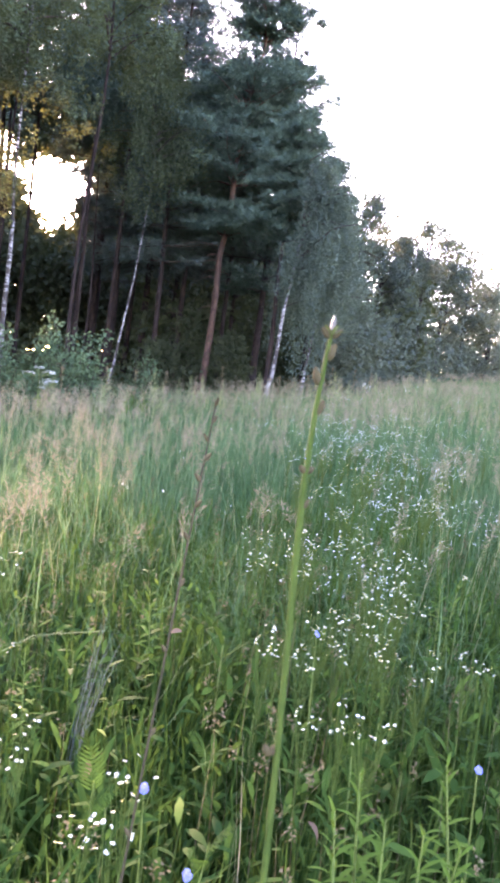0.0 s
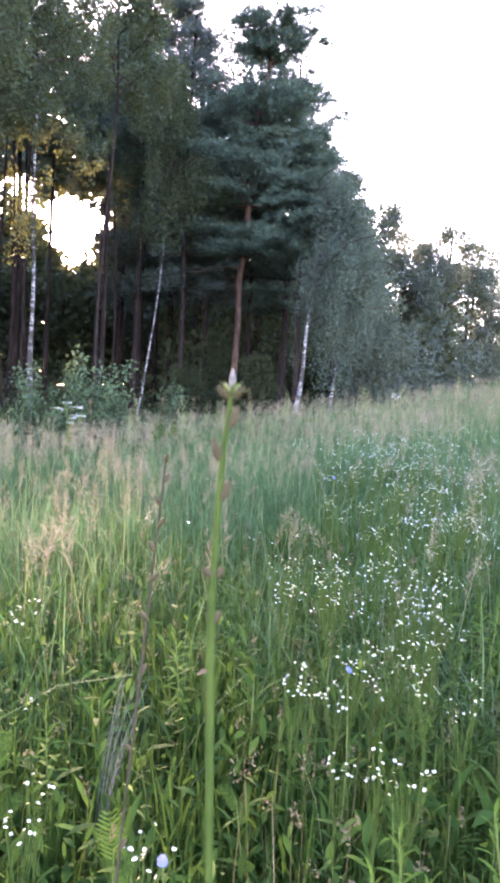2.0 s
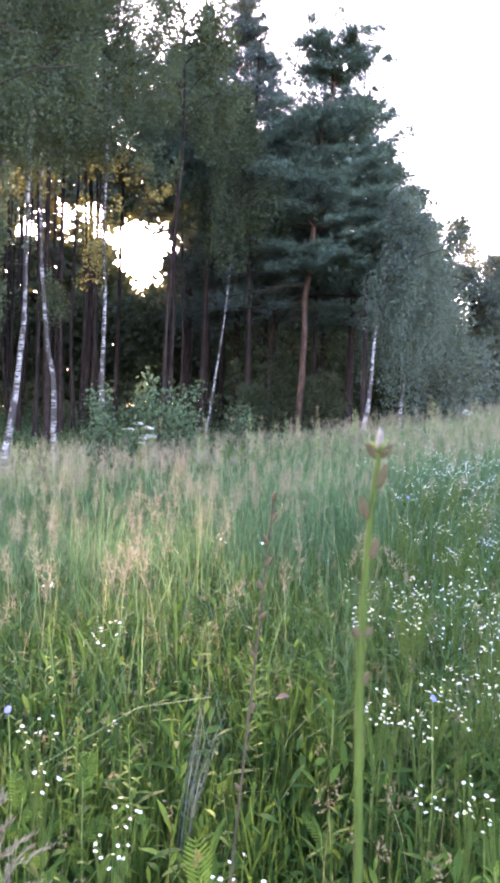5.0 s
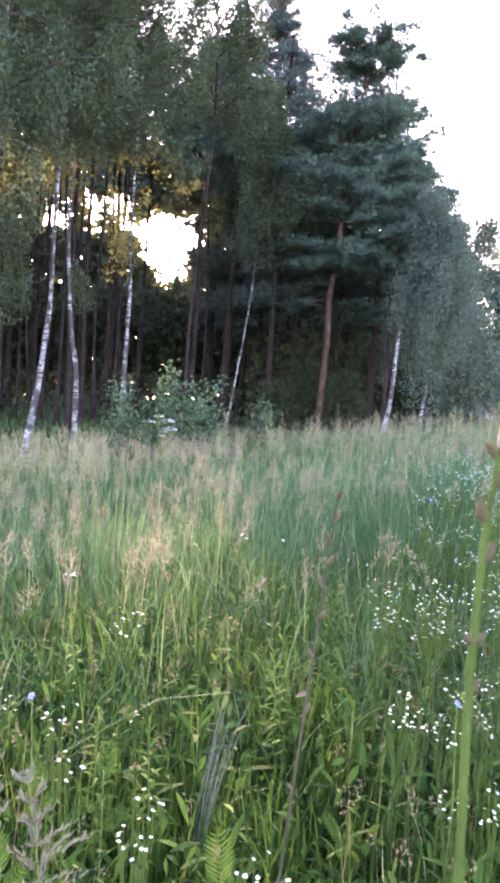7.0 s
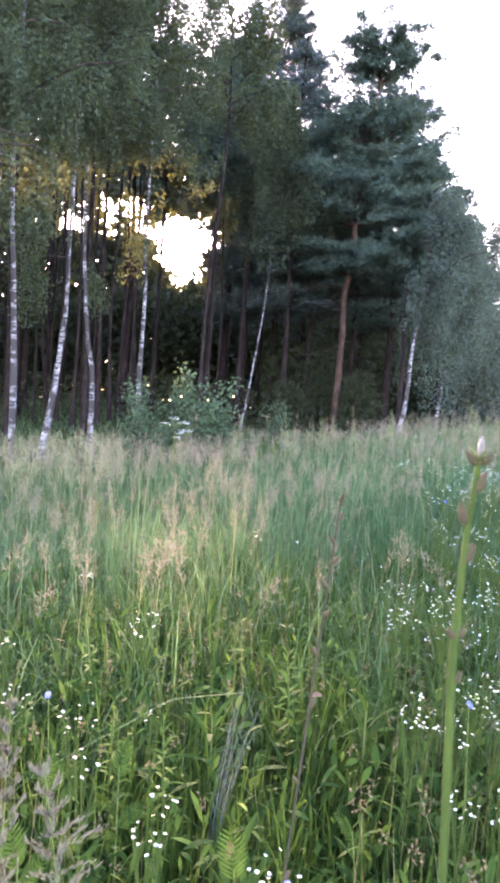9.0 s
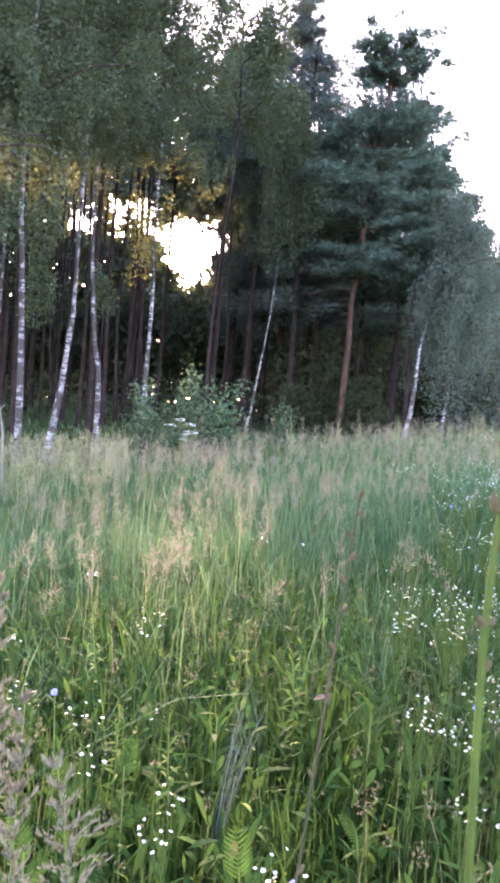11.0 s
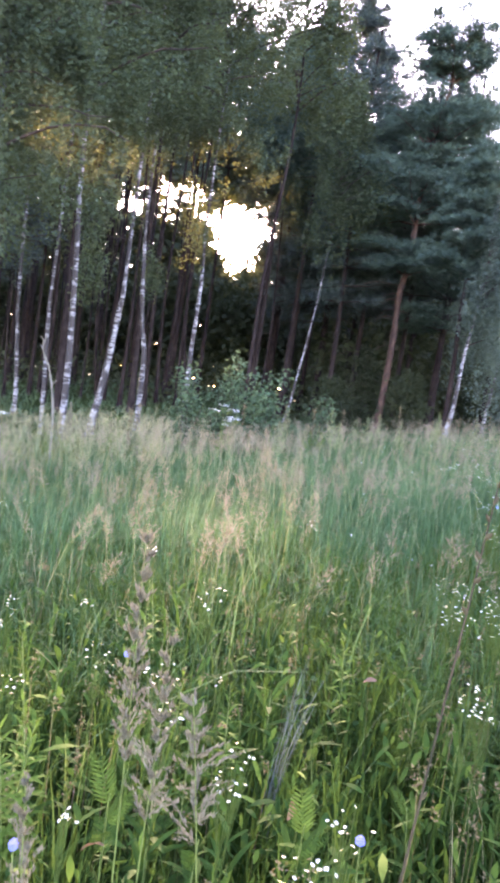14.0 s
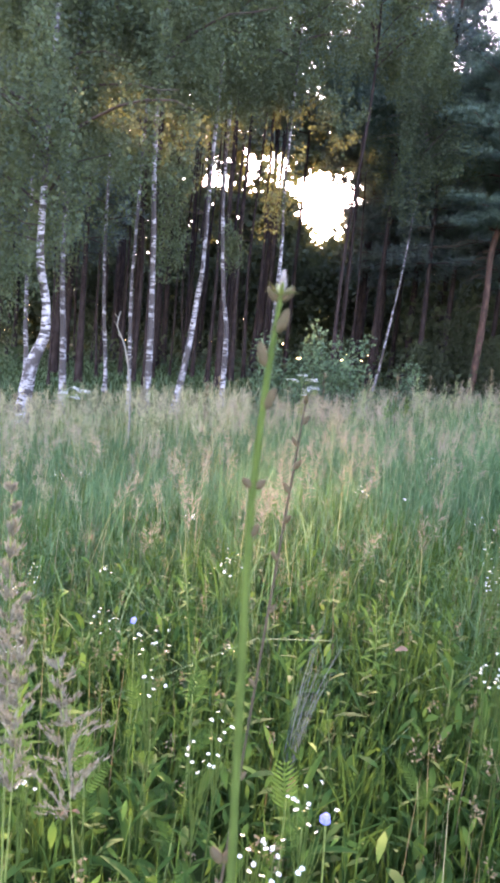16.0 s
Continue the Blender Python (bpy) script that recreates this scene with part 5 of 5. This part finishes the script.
def plume(b, height, top, tipdir, label, nodes=11, size=1.0, open_=0.55):
    """Reed grass: a tall stem whose flower head branches at nodes, each branch set with overlapping spikelets."""
    g = thing("reed_grass", b, label, "grass", "plumed reed grass")
    to = np.array([*tipdir, 0.0])
    l = np.array([np.array([0, 0, height * q]) + to * q**2 for q in np.linspace(0, 1, 14)])
    v, f = tube(l, np.linspace(0.0022, 0.0006, 14), 6)
    part("stem", mesh("stem", v, f, M_STEM, True), g)
    at, along = [], []
    for k in range(nodes):
        u = (k + 0.3) / nodes
        s = 1 - top * (1 - u)
        q = np.array([np.interp(s, np.linspace(0, 1, 14), l[:, c]) for c in range(3)])
        for j in range(5 if u < 0.8 else 3):
            a = rng.uniform(0, 6.28)
            ln = size * 0.052 * (1.05 - u) ** 0.7 * rng.uniform(0.45, 1.1)
            out = open_ * rng.uniform(0.4, 1.3)
            t = np.linspace(0.12, 1, 9)[:, None]
            way = np.array([math.cos(a) * out, math.sin(a) * out, 1.0])
            br = q + way * ln * t + np.array([math.cos(a), math.sin(a), -0.9]) * 0.25 * ln * t**2
            m = 30
            r = np.sort(rng.uniform(0.12, 1, m))
            at.append(np.stack([np.interp(r, t[:, 0], br[:, c]) for c in range(3)], 1) + rng.normal(0, 0.0011 * size, (m, 3)))
            along.append(np.tile(way, (m, 1)) + rng.normal(0, 0.28, (m, 3)))
    at, along = np.concatenate(at), np.concatenate(along)
    along /= np.linalg.norm(along, axis=1)[:, None]
    side = np.cross(along, unit(len(at)))
    side /= np.linalg.norm(side, axis=1)[:, None] + 1e-9
    L, W = size * rng.uniform(0.006, 0.0105, len(at))[:, None], size * rng.uniform(0.0007, 0.0013, len(at))[:, None]
    hv = np.stack([at, at + along * L * 0.4 + side * W, at + along * L, at + along * L * 0.4 - side * W], 1).reshape(-1, 3)
    part("plume", mesh("plume", hv, np.arange(len(hv)).reshape(-1, 4), M_PLUME), g, "feathery greyish-pink flower plume")
    for k in range(2):
        lf = part("leaf", lance_leaf(0.26, 0.006, M_BROAD, "leaf", 0.35), g)
        lf.matrix_basis = Matrix.Translation((0, 0, height * (0.35 + 0.15 * k))) @ Euler((0, -0.9, rng.uniform(0, 6.28))).to_matrix().to_4x4()
    return g


plume(on_ground(-0.239, 0.72), 1.115, 0.26, (-0.02, 0.0), "tall plumed reed grass, dry and greyish-pink", 12, 1.0, 0.35)
plume(on_ground(-0.215, 0.66), 1.02, 0.22, (0.01, 0.0), "plumed reed grass beside a taller one", 10, 0.95, 0.4)
plume(on_ground(-0.097, 0.68), 0.945, 0.19, (-0.08, 0.0), "bushy plumed reed grass with a leaning head", 9, 0.95, 0.8)
plume(on_ground(-0.305, 0.62), 0.86, 0.20, (-0.03, 0.0), "short plumed reed grass", 9, 0.8, 0.4)
plume(on_ground(-2.45, 7.6), 1.05, 0.38, (-0.03, 0.0), "reed grass plume glowing in low sunlight", 14, 2.2, 0.4)
plume(on_ground(-2.62, 7.9), 0.95, 0.38, (0.05, 0.0), "reed grass plume glowing in low sunlight", 14, 2.0, 0.4)


def herbs(name, n, mat, label):
    """Low broad leaves that fill the sward."""
    x, y, at = sector(n, 0.6, 3.6, -38, 38)
    m = len(at)
    at = at + np.stack([0 * x, 0 * x, rng.uniform(0.05, 0.36, m)], 1)
    az, w = rng.uniform(0, 6.28, m), rng.uniform(0.003, 0.011, m)
    ln = w * rng.uniform(5.0, 11.0, m)
    d = np.stack([np.cos(az), np.sin(az), rng.uniform(0.0, 1.8, m)], 1)
    d /= np.linalg.norm(d, axis=1)[:, None]
    s = np.stack([-np.sin(az), np.cos(az), rng.normal(0, 0.25, m)], 1)
    rows = []
    for t, k, sag in ((0.0, 0.05, 0), (0.3, 0.85, 0.0), (0.6, 0.9, -0.06), (1.0, 0.03, -0.22)):
        c = at + d * (ln * t)[:, None] + np.array([0, 0, 1.0]) * (ln * sag)[:, None]
        rows += [c - s * (w * k)[:, None], c + s * (w * k)[:, None]]
    v = np.stack(rows, 1).reshape(-1, 3)
    f = np.concatenate([np.arange(m)[:, None] * 8 + np.array([2 * k, 2 * k + 1, 2 * k + 3, 2 * k + 2]) for k in range(3)])
    tagged(new(name, mesh(name, v, f, mat)), label, "herbs", kind="stuff")


herbs("meadow_herbs", 6500, M_BROAD, "low broad green leaves among the grass")
herbs("pale_herbs", 1800, M_LEAFY, "upright yellow-green leaves among the grass")


DOCK = [lance_leaf(0.13, 0.021, M_BROAD, bend=0.35), lance_leaf(0.11, 0.018, M_BROAD, bend=0.3)]


def broad_plant(n, h, leaf):
    """A clump of long, broad leaves that rise from a short stem."""
    plant = thing("broad_leaved_plant", (0, 0, 0), "clump of long, broad green leaves in the grass", "plant", "broad-leaved plants in the meadow")
    v, f = tube([(0, 0, 0), (0.004, 0, h * 0.5), (0, 0, h)], [0.004, 0.0035, 0.002], 6)
    part("stem", mesh("stem", v, f, M_STEM, True), plant)
    for k in range(n):
        s = 0.35 + 0.65 * k / n
        lf = part("leaf", leaf, plant)
        lf.matrix_basis = Matrix.Translation((0, 0, h * s)) @ Euler((rng.normal(0, 0.2), -rng.uniform(0.35, 1.0), k * 2.4 + rng.normal(0, 0.3))).to_matrix().to_4x4() @ Matrix.Scale(rng.uniform(0.7, 1.1), 4)
    return plant


clumps = [broad_plant(8, 0.36, DOCK[0]), broad_plant(9, 0.38, DOCK[1]), broad_plant(6, 0.30, DOCK[0])]
for k in range(44):
    r, a = math.sqrt(rng.uniform(0.7**2, 2.7**2)), math.radians(rng.uniform(-30, 30))
    m = Matrix.Translation(on_ground(r * math.sin(a), r * math.cos(a))) @ Matrix.Rotation(rng.uniform(0, 6.28), 4, "Z") @ Matrix.Scale(rng.uniform(0.8, 1.15), 4)
    if k < 3:
        clumps[k].matrix_basis = m
    else:
        copy_thing(clumps[k % 3], m)


def dry_heads():
    """Faded seed heads, small and brown, among the blades."""
    x, y, at = sector(500, 0.7, 4.5, -38, 38)
    m = len(at)
    h = rng.uniform(0.3, 0.56, m)
    sv, sf = blades(at, h, np.full(m, 0.0022), np.full(m, 0.06), 2, 8.0)
    c = at + np.stack([0 * h, 0 * h, h * 0.96], 1)
    c = (c[:, None] + rng.normal(0, [0.006, 0.006, 0.013], (m, 16, 3))).reshape(-1, 3)
    v, f = joined([(sv, sf), leaf_cards(c, 0.010, 0.005, -0.3)])
    tagged(new("dry_heads", mesh("dry_heads", v, f, M_DRYHEAD)), "small faded brown seed heads among the grass", "grass", kind="stuff")


dry_heads()


def wispy_grass(x, y, label):
    """A tuft of hair-thin bluish blades, combed to one side."""
    tuft = thing("wispy_grass", on_ground(x, y), label, "grass")
    n = 26
    at = np.concatenate([rng.normal(0, 0.008, (n, 2)), np.zeros((n, 1))], 1)
    v, f = blades(at, rng.uniform(0.5, 0.66, n), rng.uniform(0.0006, 0.0012, n), rng.uniform(0.05, 0.22, n), 5, 3.0, rng.normal(0.3, 0.2, n))
    tagged(part("blade_tuft", mesh("blade_tuft", v, f, M_WISP), tuft), kind="stuff")


wispy_grass(-0.03, 1.78, "wispy tuft of bluish-grey hair grass")


def withered_leaf(x, y, z, s):
    ob = new("withered_leaf", lance_leaf(0.06 * s, 0.024 * s, M_DEADLEAF, "withered_leaf", 0.5))
    ob.matrix_basis = Matrix.Translation((x, y, z)) @ Euler((rng.uniform(-0.6, 0.6), rng.uniform(0.2, 1.2), rng.uniform(0, 6.28))).to_matrix().to_4x4()
    tagged(ob, "curled reddish-brown withered leaf caught in the grass", "leaf", "withered leaves")


for x, y, z in ((0.01, 1.46, 0.40), (0.26, 2.1, 0.46), (-0.35, 1.2, 0.40), (0.45, 1.25, 0.40)):
    withered_leaf(x, y, z, rng.uniform(0.6, 0.9))
